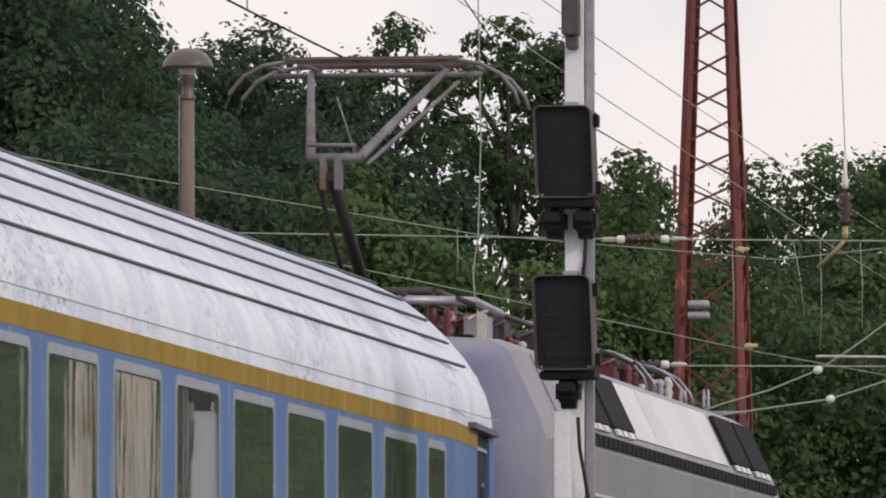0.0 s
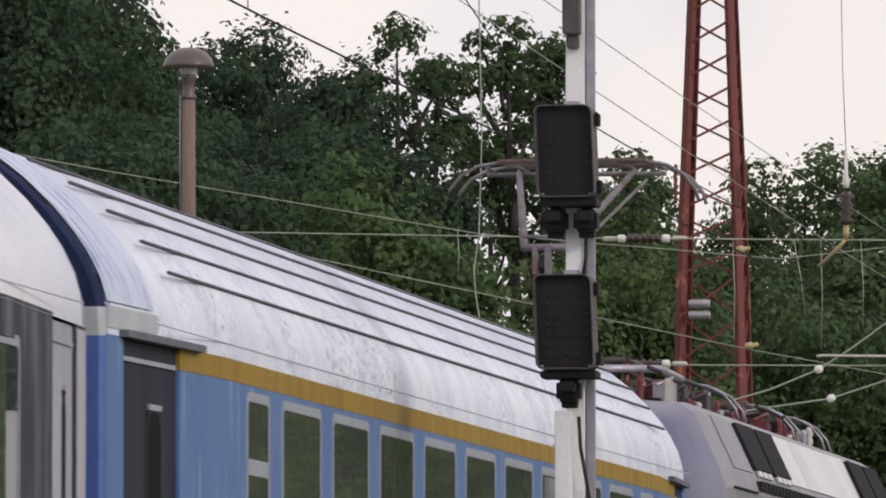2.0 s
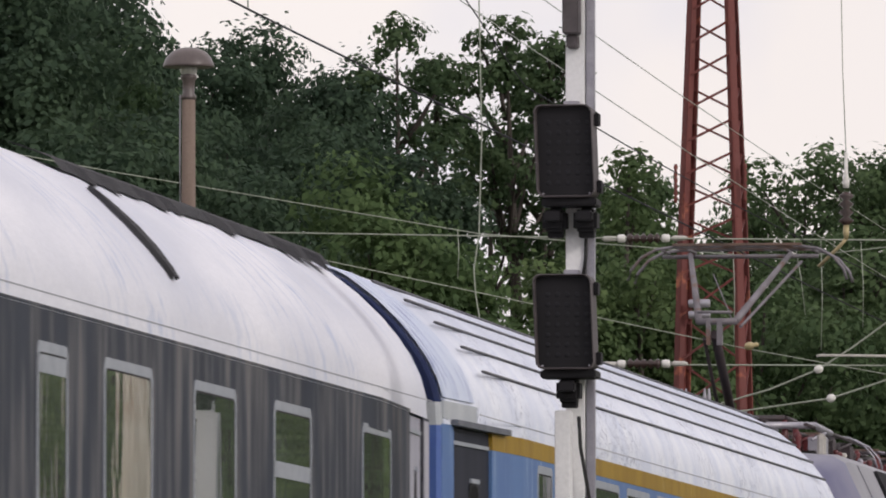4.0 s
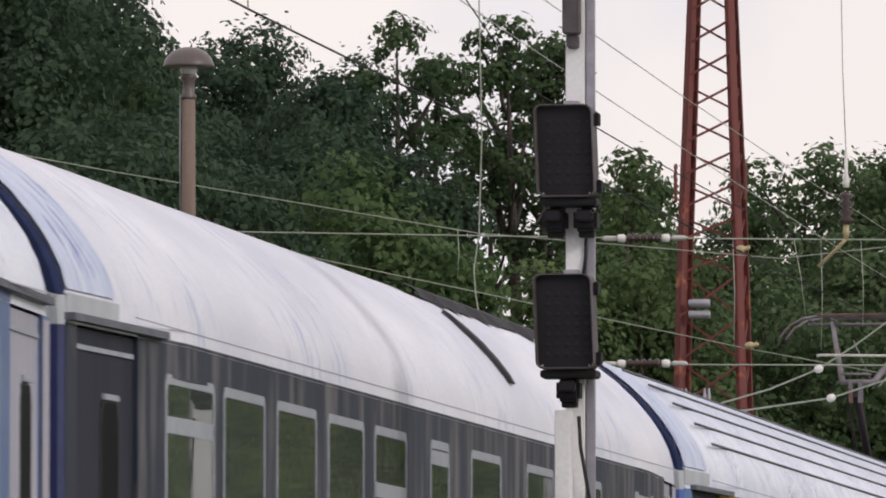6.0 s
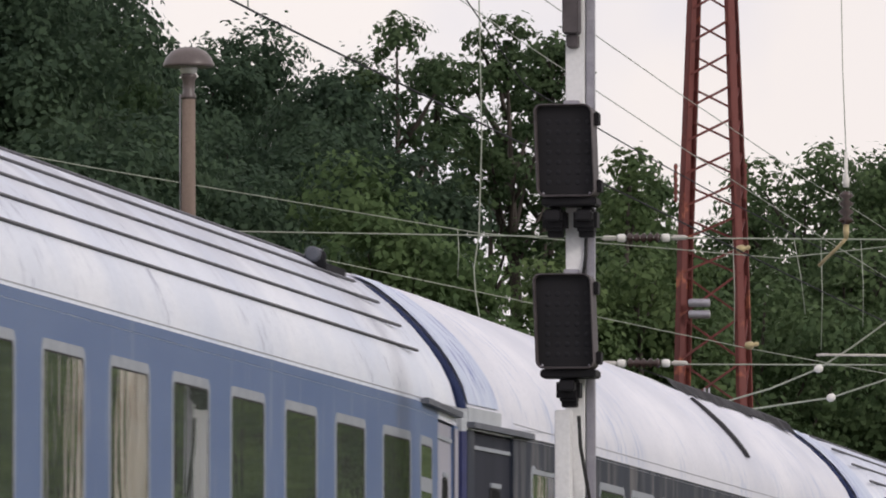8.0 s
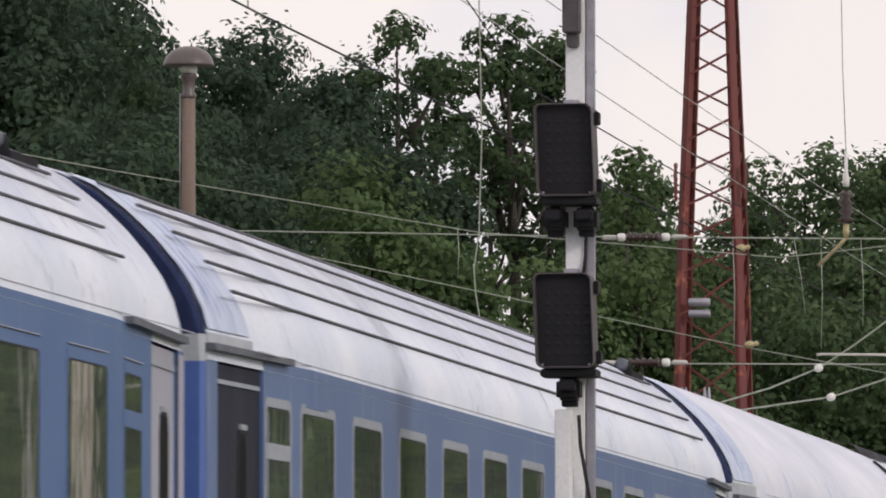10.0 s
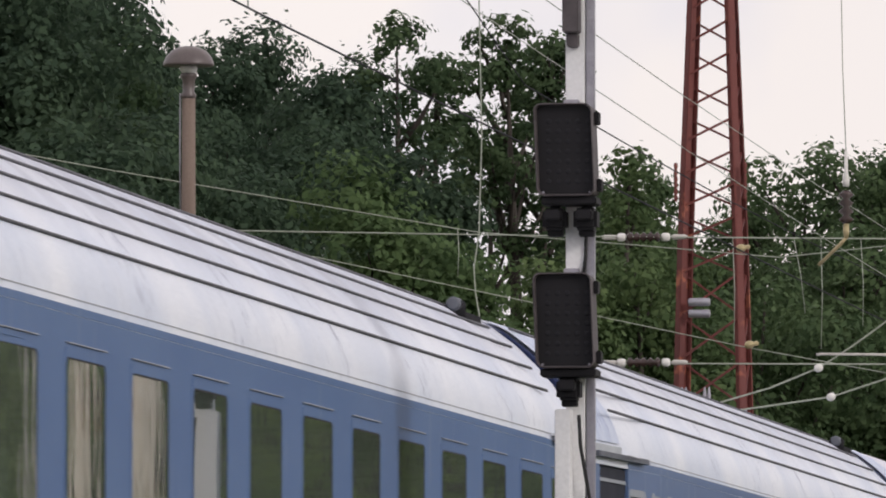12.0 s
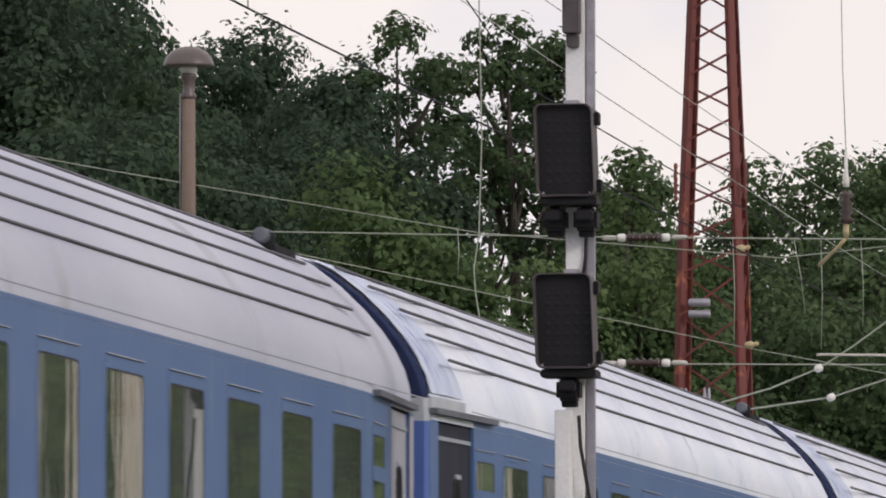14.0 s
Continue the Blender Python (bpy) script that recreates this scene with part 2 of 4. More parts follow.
LEAF_DEEP = leaf_mat("leaf_deep", (0.040, 0.068, 0.044), (0.098, 0.150, 0.086))
# brighter leaf copy: sunlight on the mirrored yard trees is put into the colour
LEAF_YARD = leaf_mat("leaf_sunny", (0.13, 0.19, 0.07), (0.28, 0.36, 0.14))
LEAF_FRESH = leaf_mat("leaf_fresh", (0.074, 0.118, 0.050), (0.165, 0.228, 0.092))
LEAF_LIGHT = leaf_mat("leaf_light", (0.070, 0.118, 0.050), (0.14, 0.205, 0.085))
SLOPE = mat("slope_green", (0.13, 0.19, 0.07), (0.055, 0.09, 0.035), 0.95, 0, 0.22, (1, 1, 1), 1.5, 0.6,
            (0.20, 0.26, 0.11), 0.58, 0.5)
GRASS = mat("ground_grass", (0.05, 0.075, 0.028), (0.09, 0.10, 0.045), 0.95, 0, 0.6, (1, 1, 1), 12, 0.5,
            (0.13, 0.11, 0.08), 0.6, 0.3)
BALLAST = mat("ballast", (0.16, 0.14, 0.12), (0.24, 0.21, 0.19), 0.95, 0, 12, (1, 1, 1), 25, 0.9)
SLEEPER = mat("sleeper", (0.22, 0.20, 0.18), (0.15, 0.14, 0.13), 0.9)


# ---- mesh tools ----
def box(bm, x0, x1, y0, y1, z0, z1, m=None):
    vs = [bm.verts.new((x, y, z)) for x in (x0, x1) for y in (y0, y1) for z in (z0, z1)]
    if m:
        for v in vs:
            v.co = m @ v.co
    for f in ((0, 1, 3, 2), (4, 6, 7, 5), (0, 4, 5, 1), (2, 3, 7, 6), (0, 2, 6, 4), (1, 5, 7, 3)):
        bm.faces.new([vs[i] for i in f])
    return vs


def tube(bm, pts, r, seg=8, smooth=True):
    """A round bar along pts; r is one radius or one for each point."""
    pts = [Vector(p) for p in pts]
    rs = r if isinstance(r, (list, tuple)) else [r] * len(pts)
    rings = []
    for i, p in enumerate(pts):
        d = (pts[min(i + 1, len(pts) - 1)] - pts[max(i - 1, 0)]).normalized()
        s = d.cross(Vector((0, 0, 1)) if abs(d.z) < 0.9 else Vector((1, 0, 0))).normalized()
        t = s.cross(d)
        rings.append([bm.verts.new(p + rs[i] * (math.cos(a) * s + math.sin(a) * t))
                      for a in (2 * math.pi * k / seg for k in range(seg))])
    for a, b in zip(rings, rings[1:]):
        for k in range(seg):
            f = bm.faces.new((a[k], a[(k + 1) % seg], b[(k + 1) % seg], b[k]))
            f.smooth = smooth
    bm.faces.new(rings[0][::-1])
    bm.faces.new(rings[-1])


def lathe(bm, prof, m=None, seg=16):
    """A turned body: prof gives (radius, height) up the local z axis."""
    m = m or Matrix()
    rings = [[bm.verts.new(m @ Vector((r * math.cos(a), r * math.sin(a), h)))
              for a in (2 * math.pi * k / seg for k in range(seg))] for r, h in prof]
    for a, b in zip(rings, rings[1:]):
        for k in range(seg):
            f = bm.faces.new((a[k], a[(k + 1) % seg], b[(k + 1) % seg], b[k]))
            f.smooth = True
    bm.faces.new(rings[0][::-1])
    bm.faces.new(rings[-1])


def strut(bm, a, b, w, d):
    """A flat bar of w by d from a to b."""
    a, b = Vector(a), Vector(b)
    ax = (b - a)
    box(bm, -w / 2, w / 2, -d / 2, d / 2, 0, ax.length, Matrix.Translation(a) @ ax.to_track_quat("Z", "Y").to_matrix().to_4x4())


def part(name, bm, material, parent=None, label="", bevel=0.0):
    if bevel:
        bmesh.ops.bevel(bm, geom=list(bm.edges), offset=bevel, segments=2, affect="EDGES", clamp_overlap=True)
    bmesh.ops.recalc_face_normals(bm, faces=bm.faces)
    me = bpy.data.meshes.new(name)
    bm.to_mesh(me)
    bm.free()
    me.materials.append(material)
    ob = new(name, me)
    if parent is not None:
        ob.parent = parent
    if label:
        ob["label"] = label
    return ob


def child(name, mesh, parent, m):
    """One more part on a mesh that alike parts share."""
    ob = new(name, mesh)
    ob.parent = parent
    ob.matrix_basis = m
    return ob


def thing(name, label, category, group="", kind="", m=None):
    ob = new(name)
    if m is not None:
        ob.matrix_basis = m
    return tagged(ob, label, category, group, kind)


def bm_new():
    return bmesh.new()


# ---- ground and line ----
def build_ground():
    bm = bm_new()
    n = 40
    g = [[bm.verts.new((-700 + 1500 * i / n, -500 + 2500 * j / n, -0.75 + 0.12 * math.sin(i * 1.7 + j * 2.3)))
          for j in range(n + 1)] for i in range(n + 1)]
    for i in range(n):
        for j in range(n):
            bm.faces.new((g[i][j], g[i + 1][j], g[i + 1][j + 1], g[i][j + 1]))
    tagged(part("ground", bm, GRASS), "rough grassy ground beside the railway line", "ground", kind="structure")
    bm = bm_new()
    prof = [(-2.6, -0.95), (-1.75, -0.2), (1.75, -0.2), (2.6, -0.95)]
    a = [bm.verts.new((x, -180, z)) for x, z in prof]
    b = [bm.verts.new((x, 420, z)) for x, z in prof]
    for i in range(3):
        bm.faces.new((a[i], a[i + 1], b[i + 1], b[i]))
    tagged(part("ballast_bed", bm, BALLAST), "grey crushed stone bed under the rails", "track bed", kind="structure")
    for x in (-0.7535, 0.7535):
        bm = bm_new()
        box(bm, x - 0.036, x + 0.036, -180, 420, -0.05, 0.0)
        box(bm, x - 0.01, x + 0.01, -180, 420, -0.13, -0.05)
        box(bm, x - 0.07, x + 0.07, -180, 420, -0.16, -0.13)
        tagged(part("rail", bm, STEEL), "steel rail with a worn running surface", "rail", "rails of the line", "structure")
    bm = bm_new()
    for i in range(240):
        y = -20 + i * 0.63
        box(bm, -1.3, 1.3, y - 0.12, y + 0.12, -0.26, -0.162)
    tagged(part("sleepers", bm, SLEEPER), "concrete sleepers bedded in stone under the rails", "sleepers", kind="stuff")


build_ground()


# ---- the train ----
PROFILE = [(1.42, 2.95), (1.42, 3.05), (1.41, 3.2), (1.37, 3.33), (1.30, 3.46), (1.21, 3.58), (1.09, 3.71), (0.92, 3.86),
           (0.72, 4.0), (0.5, 4.10), (0.25, 4.165), (0.0, 4.19)]
SPAN = [0.0, 25.8]


def taper(v):
    """Half width of the coach at v metres along it: the entrances draw in towards both ends."""
    e = max(0.0, min(v - SPAN[0], SPAN[1] - v))
    return 1.42 if e > 2.9 else 1.28 + 0.14 * e / 2.9


def squeeze(x, v):
    return x * taper(v) / 1.42


ENDS = (0.0, 0.03, 0.1, 0.6, 1.1, 2.3, 2.9)


def roof_mesh(bm):
    prof = PROFILE[1:]
    full = prof + [(-x, z) for x, z in prof[-2::-1]]
    rows = []
    stations = [SPAN[0] + d for d in ENDS] + [4.5 + i * 1.8 for i in range(11)] + [SPAN[1] - d for d in ENDS[::-1]]
    for v in stations:
        e = min(v - SPAN[0], SPAN[1] - v)
        dip = 0.05 * max(0.0, 1 - e / 0.1) ** 2
        rows.append([bm.verts.new((squeeze(x, v) * (1 - dip * 0.3), -v, z - dip * 0.6)) for x, z in full])
    for a, b in zip(rows, rows[1:]):
        for i in range(len(full) - 1):
            f = bm.faces.new((a[i], a[i + 1], b[i + 1], b[i]))
            f.smooth = True


def roof_point(q):
    """A point of the roof's cross-section, q metres up from the eave, and its outward turn."""
    prof = PROFILE[1:]
    for (x0, z0), (x1, z1) in zip(prof, prof[1:]):
        d = math.hypot(x1 - x0, z1 - z0)
        if q <= d:
            k = q / d
            return x0 + k * (x1 - x0), z0 + k * (z1 - z0), ((z1 - z0) / d, (x0 - x1) / d)
        q -= d
    return 0.0, 4.19, (0, 1)


def wall_strip(bm, side, v0, v1, z0, z1, inset=0.0, thick=0.05):
    """A flat piece of side wall from v0 to v1."""
    cuts = (SPAN[0], SPAN[0] + 2.9, SPAN[1] - 2.9, SPAN[1])
    for a, b in zip(cuts, cuts[1:]):
        lo, hi = max(a, v0), min(b, v1)
        if hi - lo < 1e-4:
            continue
        pts = []
        for v in (lo, hi):
            x = taper(v) - inset
            pts += [(side * x, -v), (side * (x - thick), -v)]
        vs = [bm.verts.new((x, y, z)) for x, y in pts for z in (z0, z1)]
        for f in ((0, 1, 5, 4), (2, 6, 7, 3), (0, 2, 3, 1), (4, 5, 7, 6), (0, 4, 6, 2), (1, 3, 7, 5)):
            bm.faces.new([vs[i] for i in f])


def ring(bm, v0, v1, z0, z1, w, proud, deep, rad=0.07, head=0.0):
    """A window frame with round corners in the plane of the side."""
    def outline(a0, a1, b0, b1, r):
        out = []
        for cx, cz, s in ((a1 - r, b1 - r, 0), (a0 + r, b1 - r, 90), (a0 + r, b0 + r, 180), (a1 - r, b0 + r, 270)):
            for k in range(4):
                t = radians(s + 30 * k)
                out.append((cx + r * math.cos(t), cz + r * math.sin(t)))
        return out
    o = outline(v0, v1, z0, z1, rad)
    i = outline(v0 + w, v1 - w, z0 + w, z1 - w - head, max(rad - w * 0.5, 0.02))
    loops = []
    for pts, dx in ((o, -deep), (o, proud), (i, proud), (i, -deep)):
        loops.append([bm.verts.new((taper(v) + dx, -v, z)) for v, z in pts])
    n = len(o)
    for a, b in zip(loops, loops[1:]):
        for k in range(n):
            bm.faces.new((a[k], a[(k + 1) % n], b[(k + 1) % n], b[k]))


def bogie(parent, y):
    bm = bm_new()
    for s in (-1, 1):
        box(bm, s * 1.0 - 0.07, s * 1.0 + 0.07, y - 1.7, y + 1.7, 0.45, 0.68)
        for w in (-1.28, 1.28):
            box(bm, s * 1.0 - 0.12, s * 1.0 + 0.12, y + w - 0.18, y + w + 0.18, 0.3, 0.62)
    box(bm, -1.0, 1.0, y - 0.25, y + 0.25, 0.5, 0.95)
    b = part("bogie", bm, UNDER, parent)
    for w in (-1.28, 1.28):
        bm = bm_new()
        turn = Matrix.Translation((0, y + w, 0.46)) @ pose(0, 0, 0, 0, 90, 0)
        lathe(bm, [(0.09, -0.95), (0.09, -0.82), (0.46, -0.82), (0.46, -0.7), (0.49, -0.7), (0.49, -0.67), (0.09, -0.67), (0.09, 0.67),
                   (0.49, 0.67), (0.49, 0.70), (0.46, 0.70), (0.46, 0.82), (0.09, 0.82), (0.09, 0.95)], turn, 24)
        part("wheelset", bm, STEEL, b)


def coach(label, paint, roof_paint, windows, stripe=None, ribs=None, vents=(), tar=(), frame_paint=None, door=((0.6, 1.75), (24.5, 25.72)),
          ledges=((0.5, 2.85), (23.85, 26.0)), rain=False, span=(0.35, 26.0), high=2.87, eave=3.08, front_door=None, end_paint=None):
    """windows: (front edge, rear edge, split, curtain) along the side."""
    top = thing("passenger_coach", label, "railway coach", "coaches of the train")
    SPAN[:] = span
    V0, V1 = span
    # side towards the camera, built round the openings
    low = 1.55
    bm = bm_new()
    holes = sorted([(a, b) for a, b, *_ in windows] + list(door))
    at = V0
    for a, b in holes:
        wall_strip(bm, 1, at, a, low, high)
        at = b
    wall_strip(bm, 1, at, V1, low, high)
    edge = V0
    for a, b in door:
        wall_strip(bm, 1, edge, a, 0.95, low)
        edge = b
    wall_strip(bm, 1, edge, V1, 0.95, low)
    zt = 2.935 if stripe else 3.05
    edge = V0
    for a, b in door:
        wall_strip(bm, 1, edge, a, high, zt)
        edge = b
    wall_strip(bm, 1, edge, V1, high, zt)
    part("side_wall", bm, paint, top)
    bm = bm_new()
    wall_strip(bm, -1, V0, V1, 0.95, 3.05)
    part("side_wall", bm, paint, top)
    if stripe:
        bm = bm_new()
        wall_strip(bm, 1, door[0][1], door[1][0], 2.935, 3.055, -0.003)
        part("stripe", bm, stripe, top, "ochre yellow painted stripe")
        for v0, v1 in ((V0, door[0][0]), (door[1][1], V1)):
            bm = bm_new()
            wall_strip(bm, 1, v0, v1, 2.935, 3.05)
            part("corner_panel", bm, paint, top)
    else:
        bm = bm_new()
        wall_strip(bm, 1, door[0][1], door[1][0], 3.052, eave, -0.002, 0.012)
        part("cantrail", bm, paint, top)
    # roof
    bm = bm_new()
    roof_mesh(bm)
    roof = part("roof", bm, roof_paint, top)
    # seam just above the eave
    bm = bm_new()
    x, z, (nx, nz) = roof_point(0.085)
    strut(bm, (x, -0.8, z), (x, -25.0, z), 0.006, 0.006)
    part("seam", bm, SEAM, roof)
    if ribs:
        for q in (0.43, 0.636, 0.86, 1.09, 1.32):
            x, z, (nx, nz) = roof_point(q)
            for s in (1, -1):
                bm = bm_new()
                k = 0.12 * (q - 0.43) / 0.2
                pts = [(s * (x + 0.005 * nx), -v, z + 0.005 * nz) for v in (ribs[0] - k, ribs[0] - k + 0.05, 3, 8, 13, 18, ribs[1] + k - 0.05, ribs[1] + k)]
                tube(bm, pts, [0.007] + [0.011] * 6 + [0.007], 6)
                part("rib", bm, RIB, roof)
    for v0, v1, q0 in tar:
        bm = bm_new()
        n = 40
        rows = []
        for i in range(n + 1):
            v = v0 + (v1 - v0) * i / n
            low_q = q0 + 0.16 * noise.noise((v * 3.1, q0, 2.0)) + 0.11 * noise.noise((v * 9, 1.0, q0))
            row = []
            for k in range(5):
                x, z, (nx, nz) = roof_point(low_q + (1.6 - low_q) * k / 4)
                lift = 0.055 if 0 < k else 0.012
                row.append(bm.verts.new((x + lift * nx, -v, z + lift * nz)))
            rows.append(row)
        for a, b in zip(rows, rows[1:]):
            for k in range(4):
                bm.faces.new((a[k], a[k + 1], b[k + 1], b[k]))
        part("tar_sheet", bm, SOOT, roof, "black ragged tar sheet along the ridge")
    if tar:
        bm = bm_new()
        rows = []
        for k in range(11):
            q = 0.39 + 0.70 * k / 10
            x, z, (nx, nz) = roof_point(q)
            w = 0.16 + 0.10 * math.sin(k * 0.3) - 0.15 * (k / 10) ** 3
            rows.append([bm.verts.new((x + d * nx, -(9.8 + e), z + d * nz)) for e, d in ((0, 0.004), (0.02, 0.03), (w, 0.03), (w + 0.02, 0.004))])
        for a, b in zip(rows, rows[1:]):
            for k in range(3):
                bm.faces.new((a[k], a[k + 1], b[k + 1], b[k]))
        part("tar_strip", bm, SOOT, roof, "black tar strip across the roof")
    for v in vents:
        bm = bm_new()
        x, z, (nx, nz) = roof_point(1.2)
        lathe(bm, [(0.07, -0.03), (0.075, 0.05), (0.06, 0.08), (0.02, 0.085)], Matrix.Translation((x, -v, z)), 14)
        box(bm, x - 0.05, x + 0.05, -v + 0.15, -v + 0.95, z - 0.03, z + 0.012)
        vent = part("roof_vent", bm, LOUVRE, roof, "dark roof ventilator")
        bm = bm_new()
        lathe(bm, [(0.035, -0.1), (0.05, -0.09), (0.05, 0.09), (0.035, 0.1)], pose(x, -v - 0.02, z + 0.055, 90, 0, 0), 14)
        part("cowl", bm, LEDGE, vent, "dark grey metal cowl")
    # pale blue patches where the roof ends
    for v0, v1 in ((V1 - 1.15, V1 - 0.03),):
        bm = bm_new()
        rows = []
        for i in range(9):
            v = v0 + (v1 - v0) * i / 8
            row = []
            for k in range(22):
                x, z, (nx, nz) = roof_point(0.17 + 0.06 * k)
                ragged = 0.10 * noise.noise((k * 0.9, 3.0, V1)) if i == 0 else 0.0
                row.append(bm.verts.new((squeeze(x + 0.013 * nx, v), -v + ragged, z + 0.013 * nz)))
            rows.append(row)
        for a, b in zip(rows, rows[1:]):
            for k in range(21):
                bm.faces.new((a[k], a[k + 1], b[k + 1], b[k])).smooth = True
        part("faded_patch", bm, ROOF_BLUE, roof, "pale blue patch with dark drip marks")
        bm = bm_new()
        wall_strip(bm, 1, v0 - 0.05, v1, eave + 0.03, 3.20, -0.003, 0.015)
        part("end_panel", bm, ENDGREY, roof, "plain light grey panel over the entrance")
    # ends: a navy arch under the roof, a pale band, blue wall below, dark gangway tubes
    for v, s in ((V0, -1), (V1, 1)):
        prof = [(x * 1.28 / 1.42, z - 0.012) for x, z in PROFILE]
        for name, cut, material, words in (("end_wall", lambda z: z < 3.06, end_paint or MIDBLUE, "blue end wall"),
                                           ("end_band", lambda z: 3.03 < z < 3.20, ENDGREY, "pale grey band"),
                                           ("end_arch", lambda z: z > 3.18, DEEPBLUE, "navy arch under the roof edge")):
            side = [(1.28, 0.95)] + prof
            pts = [p for p in side if cut(p[1])]
            bm = bm_new()
            rows = []
            for dy, k in ((-0.04, 1.0), (0.02, 0.995), (0.045, 0.975), (0.045, 0.0)):
                rows.append([bm.verts.new((x * k, -v - s * dy, z)) for x, z in pts + [(-x, z) for x, z in pts[::-1]]])
            for a, b in zip(rows[:2], rows[1:3]):
                for i in range(len(a) - 1):
                    bm.faces.new((a[i], a[i + 1], b[i + 1], b[i]))
            bm.faces.new(rows[2])
            for w in rows[3]:
                bm.verts.remove(w)
            part(name, bm, material, top, words)
        gang = new("gangway")
        gang.parent = top
        for x in (-0.62, 0.62):
            bm = bm_new()
            lathe(bm, [(0.12, 1.0), (0.12, 3.1)], Matrix.Translation((x, -v - s * 0.16, 0)), 12)
            part("gangway_tube", bm, RUBBER, gang)
        bm = bm_new()
        lathe(bm, [(0.12, -0.62), (0.12, 0.62)], Matrix.Translation((0, -v - s * 0.16, 3.1)) @ pose(0, 0, 0, 0, 90, 0), 12)
        part("gangway_tube", bm, RUBBER, gang)
    # doors set back in the side, with a drip ledge at the eave
    for (a, b), (l0, l1) in zip(door, ledges):
        bm = bm_new()
        wall_strip(bm, 1, a, b, 0.95, 3.04, 0.022, 0.05)
        # front entrances: the sky's sheen is put into the door and post colour
        pale = front_door if a < 5 else None
        d = part("door", bm, pale or DOORGREY, top, "folding entrance door with sky sheen painted pale" if pale else "dark grey folding entrance door")
        if pale:
            bm = bm_new()
            wall_strip(bm, 1, V0 + 0.01, a, 0.96, 3.03, -0.003, 0.012)
            part("corner_post", bm, pale, top, "corner post beside the door with sky sheen painted pale")
        bm = bm_new()
        m0, m1 = (a + 0.28, b - 0.5) if a < 5 else (a + 0.36, b - 0.62)
        ring(bm, m0, m1, 1.6, 2.70, 0.016, -0.016, 0.04, 0.12)
        part("frame", bm, RUBBER, d)
        bm = bm_new()
        wall_strip(bm, 1, m0 + 0.04, m1 - 0.04, 2.695, 2.725, 0.006, 0.03)
        part("frame_cap", bm, ALU, d)
        bm = bm_new()
        wall_strip(bm, 1, m0 + 0.02, m1 - 0.02, 1.62, 2.68, 0.017, 0.012)
        part("pane", bm, DOORGLASS, d)
        bm = bm_new()
        wall_strip(bm, 1, a + 0.05, b - 0.05, 2.93, 2.955, 0.01, 0.03)
        part("top_rail", bm, ALU, d)
        if l1 <= l0:
            continue
        bm = bm_new()
        wall_strip(bm, 1, l0, l1, eave - 0.008, eave + 0.03, -0.05, 0.09)
        part("drip_ledge", bm, LEDGE, top)
    # windows
    for a, b, split, curtain in windows:
        bm = bm_new()
        ring(bm, a - 0.02, b + 0.02, low - 0.02, high + 0.02, 0.042, 0.003, 0.03, 0.07, 0.012)
        if split:
            wall_strip(bm, 1, a, b, split - 0.045, split + 0.045, -0.003, 0.04)
        f = part("window", bm, frame_paint or ALU, top)
        bm = bm_new()
        ring(bm, a + 0.027, b - 0.027, low + 0.027, high - 0.035, 0.009, 0.0015, 0.03, 0.05)
        part("seal", bm, RUBBER, f)
        if rain:
            bm = bm_new()
            wall_strip(bm, 1, a + 0.02, b - 0.02, high + 0.035, high + 0.0405, -0.012, 0.02)
            part("rain_strip", bm, SEAM, f)
        bm = bm_new()
        wall_strip(bm, 1, a + 0.04, b - 0.04, low + 0.03, high - 0.04, 0.0, 0.006)
        p = part("pane", bm, PANE, f)
        p.visible_shadow = False
        if curtain:
            bm = bm_new()
            n = 14
            lo, hi = a + 0.1 + (b - a) * (1 - curtain) * 0.4, a + 0.1 + (b - a - 0.2) * curtain + (b - a) * (1 - curtain) * 0.4
            r0 = [bm.verts.new((taper(a) - 0.12 + 0.02 * math.sin(i * 2.2), -(lo + (hi - lo) * i / n), low)) for i in range(n + 1)]
            r1 = [bm.verts.new((taper(a) - 0.12 + 0.02 * math.sin(i * 2.2), -(lo + (hi - lo) * i / n), high - 0.14)) for i in range(n + 1)]
            for i in range(n):
                bm.faces.new((r0[i], r0[i + 1], r1[i + 1], r1[i]))
            part("curtain", bm, CURTAIN, f)
    # inside: partition, floor, ceiling
    bm = bm_new()
    box(bm, 0.30, 0.34, -V1 + 0.2, -V0 - 0.2, 1.2, 2.98)
    box(bm, -1.25, 1.2, -V1 + 0.2, -V0 - 0.2, 1.14, 1.2)
    box(bm, 0.34, 1.2, -V1 + 0.2, -V0 - 0.2, 2.95, 2.98)
    part("interior", bm, INSIDE, top)
    bm = bm_new()
    box(bm, -1.2, 1.2, -V1 + 0.1, -V0 - 0.1, 0.85, 0.95)
    box(bm, -0.7, 0.7, -17, -9, 0.45, 0.85)
    part("underframe", bm, UNDER, top)
    for y in (-3.55, -V1 + 3.55):
        bogie(top, y)
    return top


def row_of_windows(front, n, pitch, width):
    return [(front + i * pitch, front + i * pitch + width, 0, 0) for i in range(n)]


STRIPED = [(3.3, 4.08, 2.48, 0), (21.4, 22.15, 2.48, 0)] + row_of_windows(4.55, 9, 1.87, 1.40)
PLAIN = [(2.15, 2.9, 2.60, 0), (23.75, 24.45, 2.60, 0)] + row_of_windows(3.45, 11, 1.885, 1.16)
